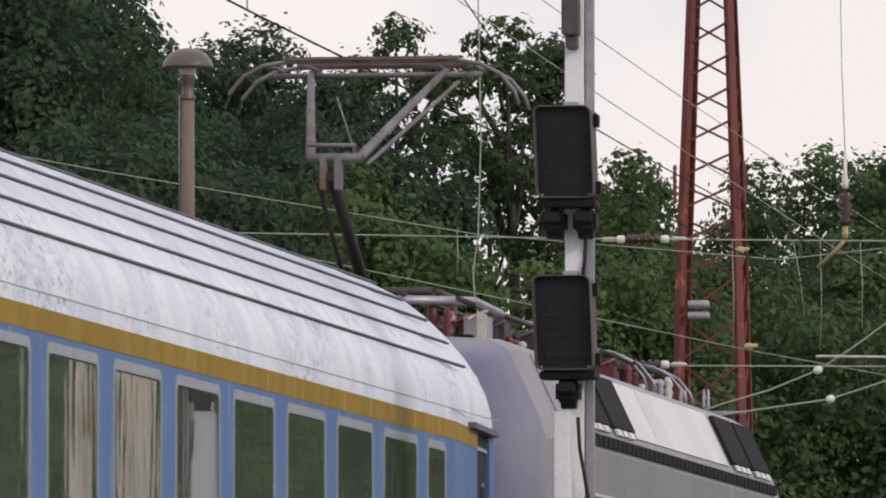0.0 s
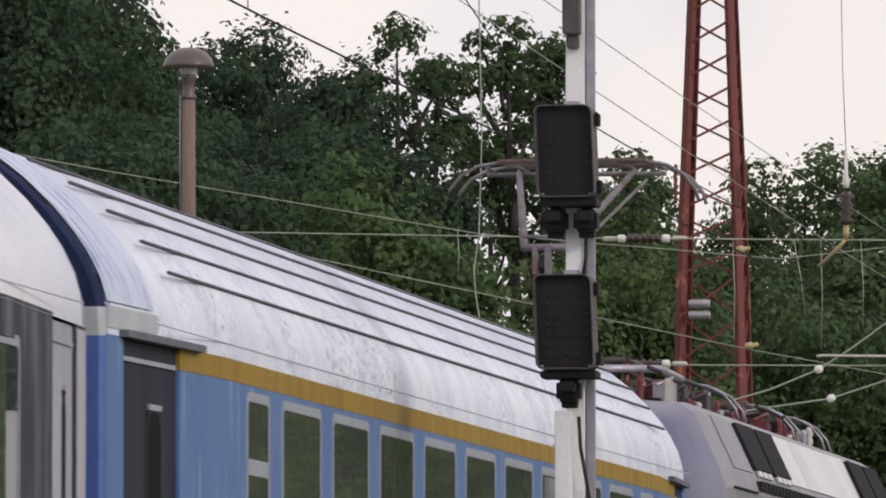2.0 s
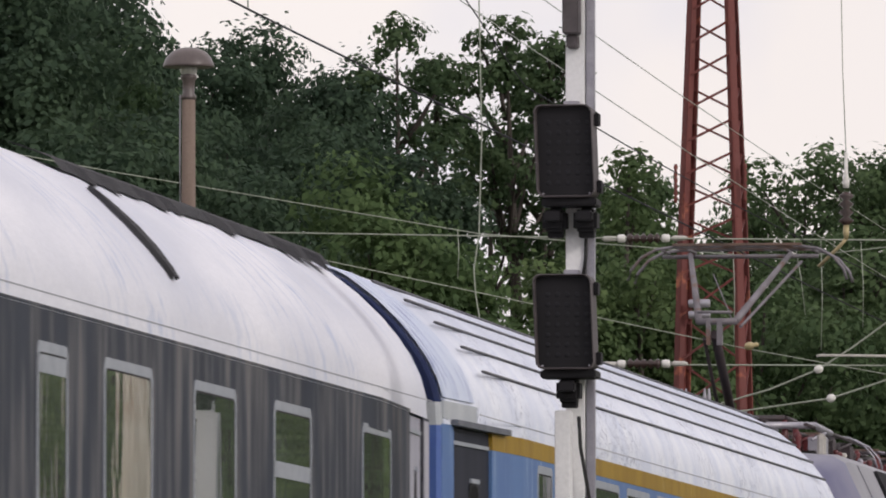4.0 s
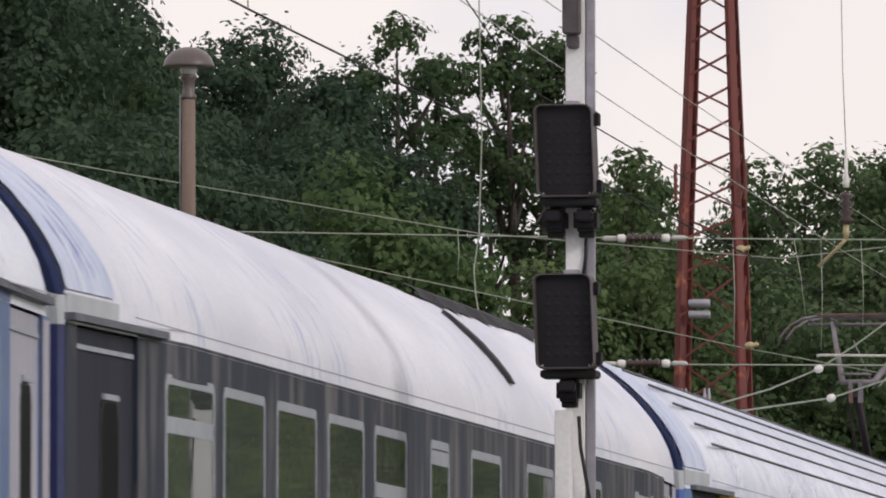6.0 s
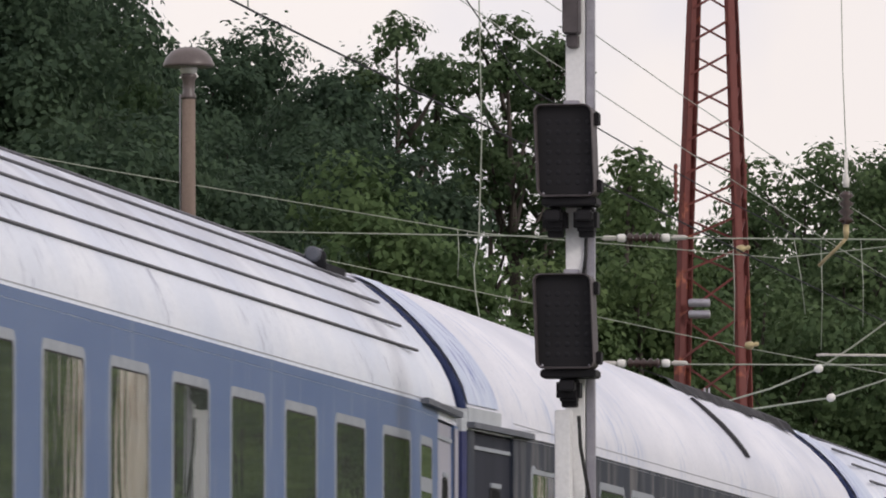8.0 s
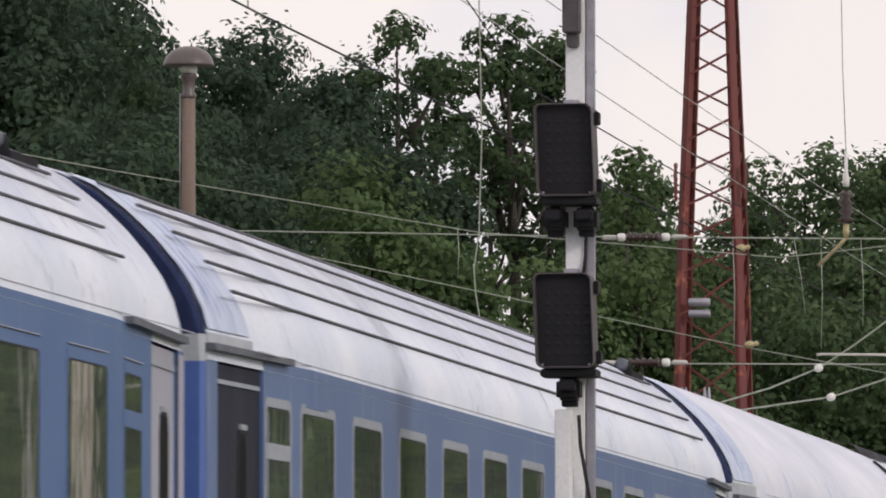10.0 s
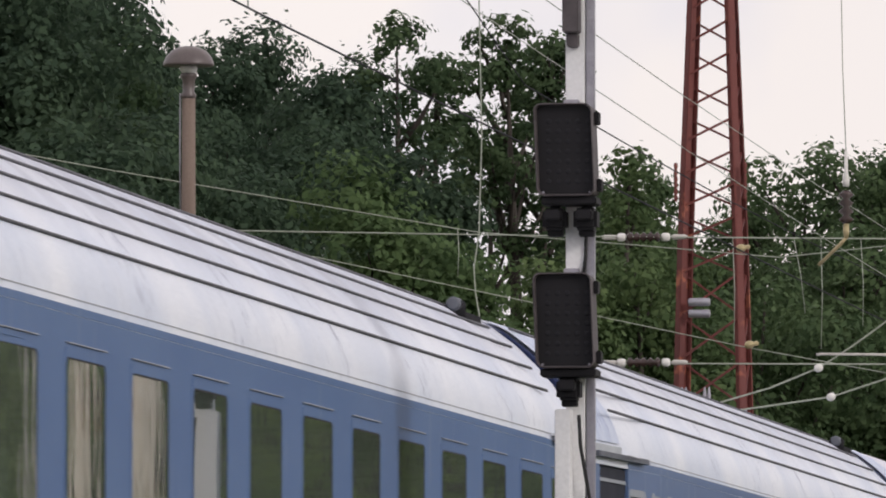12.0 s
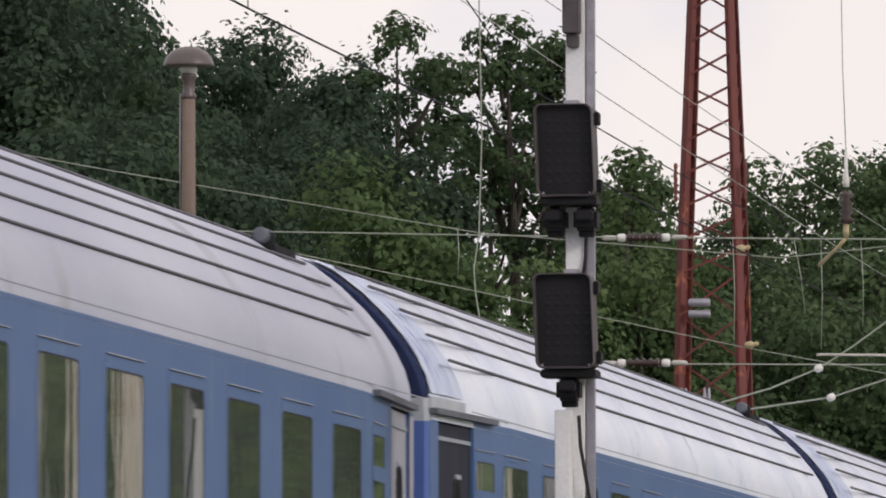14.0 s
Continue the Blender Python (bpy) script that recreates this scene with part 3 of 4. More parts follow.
WORN = [(2.45, 3.75, 0, 0), (5.75, 7.08, 2.5, 0.7), (8.42, 9.78, 0, 0), (11.1, 12.5, 0, 0), (13.55, 14.35, 2.78, 0), (15.42, 16.72, 2.5, 0),
        (17.18, 18.55, 0, 0), (19.02, 20.44, 0, 0), (20.89, 22.27, 0, 0), (22.61, 23.97, 2.62, 0)]
COACHES = [
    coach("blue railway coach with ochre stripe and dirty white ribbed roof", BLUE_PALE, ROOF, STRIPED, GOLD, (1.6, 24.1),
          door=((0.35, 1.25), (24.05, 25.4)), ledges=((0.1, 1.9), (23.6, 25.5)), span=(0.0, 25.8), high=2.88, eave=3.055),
    coach("weathered grey railway coach with smooth stained white roof", GREY, ROOF_DULL, WORN, None, None, (),
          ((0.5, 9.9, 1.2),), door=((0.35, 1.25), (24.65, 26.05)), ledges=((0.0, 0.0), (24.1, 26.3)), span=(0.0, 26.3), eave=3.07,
          front_door=DOOR_SHEEN, end_paint=NAVY),
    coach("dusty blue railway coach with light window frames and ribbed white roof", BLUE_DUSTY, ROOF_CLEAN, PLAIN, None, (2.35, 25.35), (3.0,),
          high=2.885, eave=3.11, front_door=DOOR_SHEEN),
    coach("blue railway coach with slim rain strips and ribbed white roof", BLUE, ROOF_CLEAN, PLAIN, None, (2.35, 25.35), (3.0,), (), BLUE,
          rain=True, eave=3.095, front_door=DOOR_SHEEN),
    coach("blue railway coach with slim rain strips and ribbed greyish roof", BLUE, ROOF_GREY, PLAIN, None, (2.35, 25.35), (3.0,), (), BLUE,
          rain=True, eave=3.075, front_door=DOOR_SHEEN),
]


# ---- locomotive ----
def pantograph(name, parent, y, base, knee, head, up, label):
    """Single-arm pantograph on the roof: base, knee and head are (y offset, z)."""
    p = new(name)
    p.parent = parent
    p["label"] = label
    PAINT, bow_r, k = (PANTO, 0.015, 1.0) if up else (FOLDED, 0.010, 0.55)
    yb, zb = y + base[0], base[1]
    yk, zk = y + knee[0], knee[1]
    yh, zh = y + head[0], head[1]
    bm = bm_new()
    tube(bm, [(-0.05, yb, zb), (-0.02, yk, zk - 0.12)], 0.045 * k, 10)
    part("lower_arm", bm, PANTO_DARK, p)
    bm = bm_new()
    tube(bm, [(-0.14, yb - 0.3, zb), (-0.12, yk, zk - 0.16)], 0.018, 8)
    part("coupling_rod", bm, PANTO_DARK, p)
    bm = bm_new()
    tube(bm, [(-0.19, yk, zk), (0.19, yk, zk)], 0.032 * k, 10)
    tube(bm, [(-0.19, yk, zk + 0.09), (0.14, yk + 0.05, zk + 0.09)], 0.014, 8)
    box(bm, -0.10, -0.06, yk - 0.04, yk + 0.04, zk - 0.22, zk + 0.02)
    box(bm, 0.0, 0.05, yk - 0.04, yk + 0.04, zk - 0.22, zk + 0.02)
    part("knee", bm, PAINT, p)
    for s in (-1, 1):
        bm = bm_new()
        tube(bm, [(s * 0.17, yk, zk), (s * 0.48, yh, zh - 0.08)], [0.036 * k, 0.024 * k], 10)
        part("upper_arm", bm, PAINT, p)
    bm = bm_new()
    tube(bm, [(0.22, yk, zk - 0.05), (0.60, yh - 0.12, zh - 0.16)], 0.014, 8)
    tube(bm, [(-0.17, yk + 0.6 * (yh - yk), zk + 0.62 * (zh - zk)), (0.15, yk, zk)], 0.006, 6)
    part("guide_rod", bm, PAINT, p)
    for dy in (-0.28, 0.28):
        bm = bm_new()
        bow = [(-1.05, -0.32), (-1.02, -0.22), (-0.92, -0.1), (-0.78, -0.025), (-0.62, 0.0), (0.62, 0.0), (0.78, -0.025), (0.92, -0.1), (1.02, -0.22), (1.05, -0.32)]
        tube(bm, [(x, yh + dy, zh + z - 0.02) for x, z in bow], bow_r, 8)
        h = part("collector_head", bm, PANTO if up else GALV, p)
        bm = bm_new()
        box(bm, -0.62, 0.62, yh + dy - 0.03, yh + dy + 0.03, zh - 0.012, zh + 0.012)
        part("contact_strip", bm, COPPER, h)
    bm = bm_new()
    for x in (-0.72, -0.46, 0.46, 0.72):
        tube(bm, [(x, yh - 0.28, zh - 0.05), (x, yh + 0.28, zh - 0.05)], 0.014, 8)
    tube(bm, [(-0.75, yh, zh - 0.1), (0.75, yh, zh - 0.1)], 0.02, 8)
    part("head_cradle", bm, PAINT, p)
    bm = bm_new()
    for x in (-0.5, 0.5):
        tube(bm, [(x, yb - 0.5, base[1] - 0.02), (x, yb + 0.5, base[1] - 0.02)], 0.03, 8)
    for w in (-0.5, 0.5):
        tube(bm, [(-0.5, yb + w, base[1] - 0.02), (0.5, yb + w, base[1] - 0.02)], 0.03, 8)
    part("base_frame", bm, PANTO_DARK, p)
    for x in (-0.5, 0.5):
        for w in (-0.5, 0.5):
            bm = bm_new()
            lathe(bm, [(0.025, 3.75), (0.042, 3.8), (0.025, 3.84), (0.042, 3.88), (0.025, 3.92), (0.04, 3.96), (0.025, base[1] - 0.04)],
                  Matrix.Translation((x, yb + w, 0)), 10)
            part("insulator", bm, REDPART, p, "red-brown ribbed insulator")
    return p


LOCO_LEN = 16.6


def locomotive():
    top = thing("electric_locomotive", "grey and violet electric locomotive with a raised pantograph", "locomotive")
    # body, shaped from sections: v behind the front
    sections = [(-1.2, 0.78, -0.40), (-0.95, 0.87, -0.25), (-0.5, 0.94, -0.12), (0.1, 0.985, -0.03), (0.6, 1.0, 0.0), (15.1, 1.0, 0.0),
                (15.45, 0.99, -0.02), (15.75, 0.97, -0.07), (16.1, 0.93, -0.15), (16.4, 0.86, -0.27), (16.55, 0.78, -0.40)]
    prof = [(1.44, 1.0), (1.46, 2.4), (1.445, 3.12), (1.40, 3.27), (1.18, 3.74), (1.06, 3.81), (0.0, 3.87)]
    full = prof + [(-x, z) for x, z in prof[-2::-1]]

    def shell(lo, hi, name, material, label=""):
        bm = bm_new()
        rows = [[bm.verts.new((x * w, -v, z + dz * max(0.0, (z - 1.0) / 2.8))) for x, z in full] for v, w, dz in sections[lo:hi]]
        for a, b in zip(rows, rows[1:]):
            for i in range(len(full) - 1):
                f = bm.faces.new((a[i], a[i + 1], b[i + 1], b[i]))
                f.smooth = name == "cab"
        if lo == 0:
            bm.faces.new(rows[0])
        if hi == len(sections):
            bm.faces.new(rows[-1][::-1])
        return part(name, bm, material, top, label)
    shell(0, 5, "cab", LOCO_END, "violet-grey rounded cab end")
    body = shell(4, 7, "body", LOCO)
    shell(6, 11, "cab", LOCO_END, "violet-grey rounded cab end")
    # sloping roof shoulder: pale panels and dark louvre boxes
    slope = Vector((1.18 - 1.40, 0, 3.74 - 3.27))
    nrm = Vector((0.47, 0, 0.22)).normalized()

    def on_slope(v0, v1, k0, k1, lift, thick, name, material, parent):
        bm = bm_new()
        lo = Vector((1.40, 0, 3.27))
        vs = []
        for v in (v0, v1):
            for k in (k0, k1):
                for d in (lift - thick, lift):
                    q = lo + slope * k + nrm * d
                    vs.append(bm.verts.new((q.x, -v, q.z)))
        for f in ((0, 1, 3, 2), (4, 6, 7, 5), (0, 4, 5, 1), (2, 3, 7, 6), (0, 2, 6, 4), (1, 5, 7, 3)):
            bm.faces.new([vs[i] for i in f])
        return part(name, bm, material, parent)
    for v0, v1 in ((3.85, 8.55), (8.6, 9.95)):
        on_slope(v0, v1, 0.06, 0.97, 0.012, 0.02, "roof_panel", LOCO_PANEL, body)
    for v0 in (0.75, 2.25, 10.15, 11.65):
        box_part = on_slope(v0, v0 + 1.3, 0.12, 0.95, 0.035, 0.05, "louvre_box", LOUVRE, body)
        for k in range(3):
            on_slope(v0 + 0.15 + 0.38 * k, v0 + 0.4 + 0.38 * k, 0.0, 0.1, 0.03, 0.02, "bracket", LOCO_PANEL, box_part)
    for v0, v1 in ((13.1, 14.5),):
        on_slope(v0, v1, 0.06, 0.97, 0.01, 0.02, "roof_panel", LOCO, body)
    bm = bm_new()
    box(bm, 1.39, 1.462, -0.10, 0.10, 3.155, 3.235)
    grille = part("grille", bm, LOUVRE, body, "small dark ventilation grille")
    grille.matrix_basis = pose(0, -1.45, 0)
    for i in range(-2, 42):
        if i == 0:
            continue
        child("grille", grille.data, body, pose(0, -1.45 - i * 0.28, 0))
    bm = bm_new()
    for z in (2.45, 2.78):
        box(bm, 1.44, 1.475, -14.6, -1.6, z, z + 0.02)
    part("side_rib", bm, LOCO_PANEL, body)
    # side door with its window behind the rear cab
    bm = bm_new()
    box(bm, 1.455, 1.468, -14.75, -13.55, 1.1, 3.04)
    door = part("side_door", bm, LOCO, body)
    bm = bm_new()
    box(bm, 1.465, 1.474, -14.4, -13.9, 2.1, 2.86)
    part("door_window", bm, LENS, door)
    bm = bm_new()
    tube(bm, [(1.50, -13.7, 1.3), (1.52, -13.7, 1.6), (1.52, -13.7, 2.6), (1.48, -13.7, 2.8)], 0.018, 8)
    part("handrail", bm, PALE, door)
    bm = bm_new()
    box(bm, 1.44, 1.463, -15.0, -13.3, 3.12, 3.135)
    part("drip_strip", bm, LOUVRE, body)
    # roof gear
    rng = random.Random(4)
    for v0, v1 in ((3.2, 7.0), (9.4, 15.0)):
        for i in range(32):
            v = v0 + (v1 - v0) * (i + rng.random()) / 32
            x = rng.uniform(0.1, 0.95)
            bm = bm_new()
            h = rng.uniform(0.10, 0.26)
            lathe(bm, [(0.022, 0), (0.038, h * 0.2), (0.022, h * 0.35), (0.038, h * 0.5), (0.022, h * 0.65), (0.038, h * 0.8), (0.018, h)],
                  Matrix.Translation((x, -v, 3.79)), 10)
            part("roof_insulator", bm, rng.choice((REDPART, REDPART, PALE, PANTO_DARK, UNDER, GALV)), top)
        for i in range(12):
            v = v0 + (v1 - v0) * (i + 0.5) / 12
            bm = bm_new()
            x = rng.uniform(0.2, 0.9)
            box(bm, x - 0.08, x + 0.08, -v - 0.16, -v + 0.16, 3.8, 3.92 + 0.12 * rng.random())
            tube(bm, [(x, -v, 3.9), (x, -v - 0.02, 4.0), (x + 0.1, -v - 0.3, 4.03), (x, -v - 0.6, 3.96)], 0.014, 8)
            part("roof_switch", bm, rng.choice((PANTO_DARK, LOUVRE, REDPART, REDPART, GALV)), top)
        bm = bm_new()
        tube(bm, [(0.75, -v0, 4.1), (0.75, -v1, 4.1)], 0.02, 8)
        tube(bm, [(0.35, -v0, 4.14), (0.35, -v1, 4.14)], 0.016, 8)
        part("busbar", bm, PANTO_DARK, top)
        # dark slab added to fill the gaps between the roof gear
        bm = bm_new()
        box(bm, -0.8, 0.8, -v1 + 0.4, -v0 - 0.4, 3.80, 3.87)
        part("gear_tray", bm, UNDER, top, "dark filler slab added under the roof gear", bevel=0.01)
    # air drum, cream post and short pipe at the rear of the roof
    bm = bm_new()
    lathe(bm, [(0.05, -0.22), (0.11, -0.2), (0.12, 0), (0.11, 0.2), (0.05, 0.22)], pose(0.15, -15.55, 4.02, 90, 0, 0), 18)
    part("air_drum", bm, GALV, top, "grey steel drum")
    bm = bm_new()
    box(bm, 0.84, 0.92, -14.82, -14.72, 3.78, 4.02)
    part("post", bm, PALE, top, "cream insulating post", bevel=0.02)
    bm = bm_new()
    tube(bm, [(0.3, -14.9, 4.10), (0.75, -14.2, 4.12), (0.8, -13.2, 4.08)], 0.035, 10)
    part("pipe", bm, GALV, top)
    pantograph("pantograph", top, -13.9, (-0.1, 4.20), (-1.85, 5.04), (0.13, 5.86), True, "raised pantograph with grey arms")
    for y in (-11.2, -6.6, -4.0):
        pantograph("pantograph", top, y, (-0.2, 3.98), (-1.3, 4.02), (0.4, 4.16), False, "folded pantograph lying on the roof")
    bm = bm_new()
    box(bm, -1.2, 1.2, -LOCO_LEN + 0.3, -0.3, 0.6, 1.05)
    part("underframe", bm, UNDER, top)
    for y in (-3.4, -LOCO_LEN + 3.4):
        bogie(top, y)
    return top


ENGINE = locomotive()


# ---- signal ----
def signal():
    top = thing("railway_signal", "white signal mast with two black matrix indicators and amber lights", "signal", m=pose(2.547, 56.9, -0.852) @ Matrix.Scale(1.0345, 4))
    bm = bm_new()
    box(bm, -0.03, 0.083, 0.0, 0.10, 0.0, 6.9)
    mast = part("mast", bm, WHITE, top, bevel=0.004)
    bm = bm_new()
    box(bm, 0.089, 0.138, 0.02, 0.09, 0.0, 6.9)
    part("cable_duct", bm, GALV, top, bevel=0.006)
    bm = bm_new()
    box(bm, -0.080, 0.012, -0.13, -0.004, 0.0, 3.715)
    part("lower_box", bm, WHITE, top, "white painted lower mast casing", bevel=0.006)
    bm = bm_new()
    tube(bm, [(0.06, -0.1, 3.68), (0.07, -0.1, 3.5), (0.10, -0.06, 3.3), (0.12, -0.02, 3.15), (0.12, -0.02, 2.9)], 0.011, 8)
    part("cable", bm, RUBBER, top)
    bm = bm_new()
    tube(bm, [(0.10, -0.01, 4.9), (0.09, -0.01, 4.62), (0.075, -0.02, 4.5)], 0.010, 8)
    part("cable", bm, RUBBER, top)
    lamps = []
    for k, (z0, z1, xa, xb) in enumerate(((4.965, 5.512, -0.162, 0.184), (3.95, 4.512, -0.168, 0.180))):
        # casing: a deep tray with round corners, its face set back behind a thin rim, leaning a little
        def outline(inset, r):
            out = []
            for cx, cz, a0 in ((xb - inset - r, z1 - inset - r, 0), (xa + inset + r, z1 - inset - r, 90),
                               (xa + inset + r, z0 + inset + r, 180), (xb - inset - r, z0 + inset + r, 270)):
                for n in range(5):
                    t = radians(a0 + 22.5 * n)
                    x, z = cx + r * math.cos(t), cz + r * math.sin(t)
                    out.append((x - 0.04 * (z - z0), z))
            return out

        def loft(rows, cap):
            bm = bm_new()
            rings = [[bm.verts.new((x, y, z)) for x, z in outline(inset, r)] for y, inset, r in rows]
            for a, b in zip(rings, rings[1:]):
                for n in range(len(a)):
                    bm.faces.new((a[n], a[(n + 1) % len(a)], b[(n + 1) % len(a)], b[n]))
            if cap:
                bm.faces.new(rings[0])
                bm.faces.new(rings[-1])
            return bm
        head = part("matrix_indicator", loft([(-0.03, 0.03, 0.03), (-0.05, 0.012, 0.035), (-0.262, 0.012, 0.035)], True), BLACK, top,
                    "black matrix light indicator")
        part("hood", loft([(-0.06, 0.011, 0.035), (-0.06, 0.003, 0.04), (-0.31, 0.0, 0.045), (-0.312, 0.006, 0.045), (-0.263, 0.0135, 0.035)], False),
             BLACK_SIDE, head, "sun-faded black hood")
        bm = bm_new()
        box(bm, xa + 0.02, xb + 0.002, -0.27, -0.02, z0 - 0.05, z0 - 0.002)
        part("sill", bm, BLACK, head, bevel=0.008)
        for z in (z0 + 0.03, z1 - 0.12):
            bm = bm_new()
            x = xb - 0.04 * (z - z0)
            box(bm, x - 0.004, x + 0.026, -0.20, -0.10, z, z + 0.075)
            part("hinge", bm, BLACK, head, bevel=0.005)
        for x in (xa + 0.035, xb - 0.035):
            bm = bm_new()
            lathe(bm, [(0.007, 0), (0.007, 0.006), (0.003, 0.008)], pose(x, -0.27, z0 + 0.022, 90, 0, 0), 8)
            part("screw", bm, GALV, head)
        bm = bm_new()
        box(bm, -0.03, 0.06, -0.10, -0.02, z1 + 0.002, z1 + 0.035)
        part("bracket", bm, GALV, head, bevel=0.004)
        bm = bm_new()
        lathe(bm, [(0.016, 0), (0.014, 0.0008), (0.008, 0.0014), (0.002, 0.0016)], pose(0, 0, 0, 90, 0, 0), 12)
        lens = part("lens", bm, LENS, head)
        for i in range(5):
            for j in range(7):
                at = pose(xa + 0.066 + i * 0.0577, -0.2625, z0 + 0.086 + j * 0.0593)
                if i or j:
                    child("lens", lens.data, head, at)
                else:
                    lens.matrix_basis = at
        if k == 0:
            for i in range(5):
                bm = bm_new()
                lathe(bm, [(0.019, 0), (0.018, 0.006), (0.012, 0.011), (0.003, 0.013)], pose(0, 0, 0, 90, 0, 0), 14)
                lamp = part("light", bm, AMBER, head, "glowing amber light")
                lamps.append((lamp, xa + 0.066 + i * 0.0577, z0 + 0.086 + (6 - i) * 0.0593))
    for x, z in ((-0.075, 4.835), (0.11, 4.835), (0.007, 3.83)):
        bm = bm_new()
        box(bm, x - 0.07, x + 0.07, -0.20, -0.04, z - 0.065, z + 0.065)
        lamp = part("small_light", bm, BLACK, top, "small black signal light", bevel=0.02)
        bm = bm_new()
        box(bm, x - 0.05, x + 0.05, -0.28, -0.19, z - 0.01, z + 0.05)
        part("visor", bm, BLACK, lamp, bevel=0.008)
        bm = bm_new()
        box(bm, x - 0.045, x + 0.045, -0.14, -0.05, z - 0.10, z - 0.06)
        part("mount", bm, BLACK, lamp, bevel=0.005)
        bm = bm_new()
        box(bm, x - 0.03, x + 0.03, -0.12, -0.06, z + 0.06, z + 0.1)
        part("mount", bm, BLACK, lamp, bevel=0.005)
    bm = bm_new()
    box(bm, -0.03, 0.065, -0.16, -0.003, 5.94, 6.35)
    box(bm, -0.01, 0.055, -0.12, -0.003, 5.86, 5.94)
    part("junction_box", bm, BLACK_SIDE, top, "dark box high on the mast", bevel=0.008)
    bm = bm_new()
    box(bm, -0.3, 0.3, -0.3, 0.4, -0.3, 0.05)
    part("footing", bm, SLEEPER, top)
    return top, lamps


SIGNAL, LAMPS = signal()


# ---- yard lamp, lattice mast ----
def yard_lamp():
    top = thing("yard_lamp", "mushroom-shaped yard lamp on a weathered wooden post", "lamp post", m=pose(-6.35, 95.0, -0.8))
    bm = bm_new()
    lathe(bm, [(0.10, 0), (0.085, 4), (0.07, 8.6)], None, 14)
    part("post", bm, WOOD, top)
    bm = bm_new()
    lathe(bm, [(0.075, 8.55), (0.082, 8.58), (0.06, 8.62), (0.065, 8.74), (0.085, 8.77), (0.085, 8.8), (0.03, 8.84), (0.03, 8.9)], None, 14)
    part("collar", bm, LAMPCAP, top)
    bm = bm_new()
    lathe(bm, [(0.05, 8.78), (0.09, 8.84), (0.09, 8.9)], None, 14)
    part("glass", bm, PORCELAIN, top)
    bm = bm_new()
    lathe(bm, [(0.24, 8.88), (0.265, 8.885), (0.262, 8.91), (0.235, 8.98), (0.18, 9.04), (0.10, 9.08), (0.02, 9.09)], None, 28)
    part("cap", bm, LAMPCAP, top)
    bm = bm_new()
    tube(bm, [(-0.085, -0.02, 8.6), (-0.085, -0.02, 7.9), (-0.08, -0.02, 7.0)], 0.008, 6)
    part("cable", bm, GALV, top)


yard_lamp()


def lattice_mast():
    top = thing("lattice_mast", "red oxide steel lattice mast carrying overhead wires", "mast", m=pose(-4.915, 130.0, -0.8))
    H = 16.0

    def half(z):
        return 0.63 - 0.0245 * z if z < 9 else 0.41 - 0.037 * (z - 9)
    for sx in (-1, 1):
        for sy in (-1, 1):
            for lo, hi in ((0, 9.0), (9.0, H)):
                bm = bm_new()
                a, b = half(lo), half(hi)
                strut(bm, (sx * a, sy * a, lo), (sx * b, sy * b, hi), 0.12, 0.02)
                strut(bm, (sx * a - sx * 0.05, sy * a, lo), (sx * b - sx * 0.05, sy * b, hi), 0.02, 0.10)
                part("leg", bm, RUST, top)
    z = 0.6
    i = 0
    while z < H - 0.5:
        h = half(z)
        step = h * 1.4 if z < 8.6 else 0.46
        rise = step if z < 8.6 else 0.34
        h2 = half(z + rise)
        for sy in (-1, 1):
            bm = bm_new()
            strut(bm, (sy * h, sy * h, z), (-sy * h2, sy * h2, z + rise), 0.05, 0.03)
            part("brace", bm, RUST, top)
        for sx in (-1, 1):
            bm = bm_new()
            strut(bm, (sx * h, -h, z), (sx * h2, h2, z + rise), 0.03, 0.035)
            part("brace", bm, RUST, top)
        z += step
        i += 1
    for zz in (0.16, 0.0):
        bm = bm_new()
        lathe(bm, [(0.05, -0.15), (0.058, -0.13), (0.058, 0.13), (0.05, 0.15)], Matrix.Translation((-0.13, -0.55, 8.03 + zz)) @ pose(0, 0, 0, 0, 90, 0), 14)
        part("tension_drum", bm, GALV, top, "pale grey cylinder")
    bm = bm_new()
    for x in (-0.16, -0.1, 0.16, 0.22):
        lathe(bm, [(0.02, 6.7), (0.03, 6.78), (0.02, 6.82), (0.03, 6.88), (0.02, 6.94), (0.012, 7.0)], Matrix.Translation((x - 0.2, -0.7, 0)), 10)
    box(bm, -0.5, 0.55, -0.73, -0.67, 6.66, 6.70)
    part("crossarm", bm, GALV, top)
    for x in (-0.47, 0.50):
        bm = bm_new()
        lathe(bm, [(0.018 + 0.014 * (k % 2), 9.6 + 0.045 * k) for k in range(13)], Matrix.Translation((x, -0.45, 0)), 8)
        part("insulator", bm, RUST, top)


lattice_mast()


# ---- overhead wires ----
def wire(name, pts, r, material, label, category="cable", group="overhead wires"):
    bm = bm_new()
    tube(bm, pts, r, 6)
    return tagged(part(name, bm, material), label, category, group)


def sag(a, b, drop, n=10):
    return [Vector(a).lerp(Vector(b), i / n) - Vector((0, 0, drop * 4 * (i / n) * (1 - i / n))) for i in range(n + 1)]


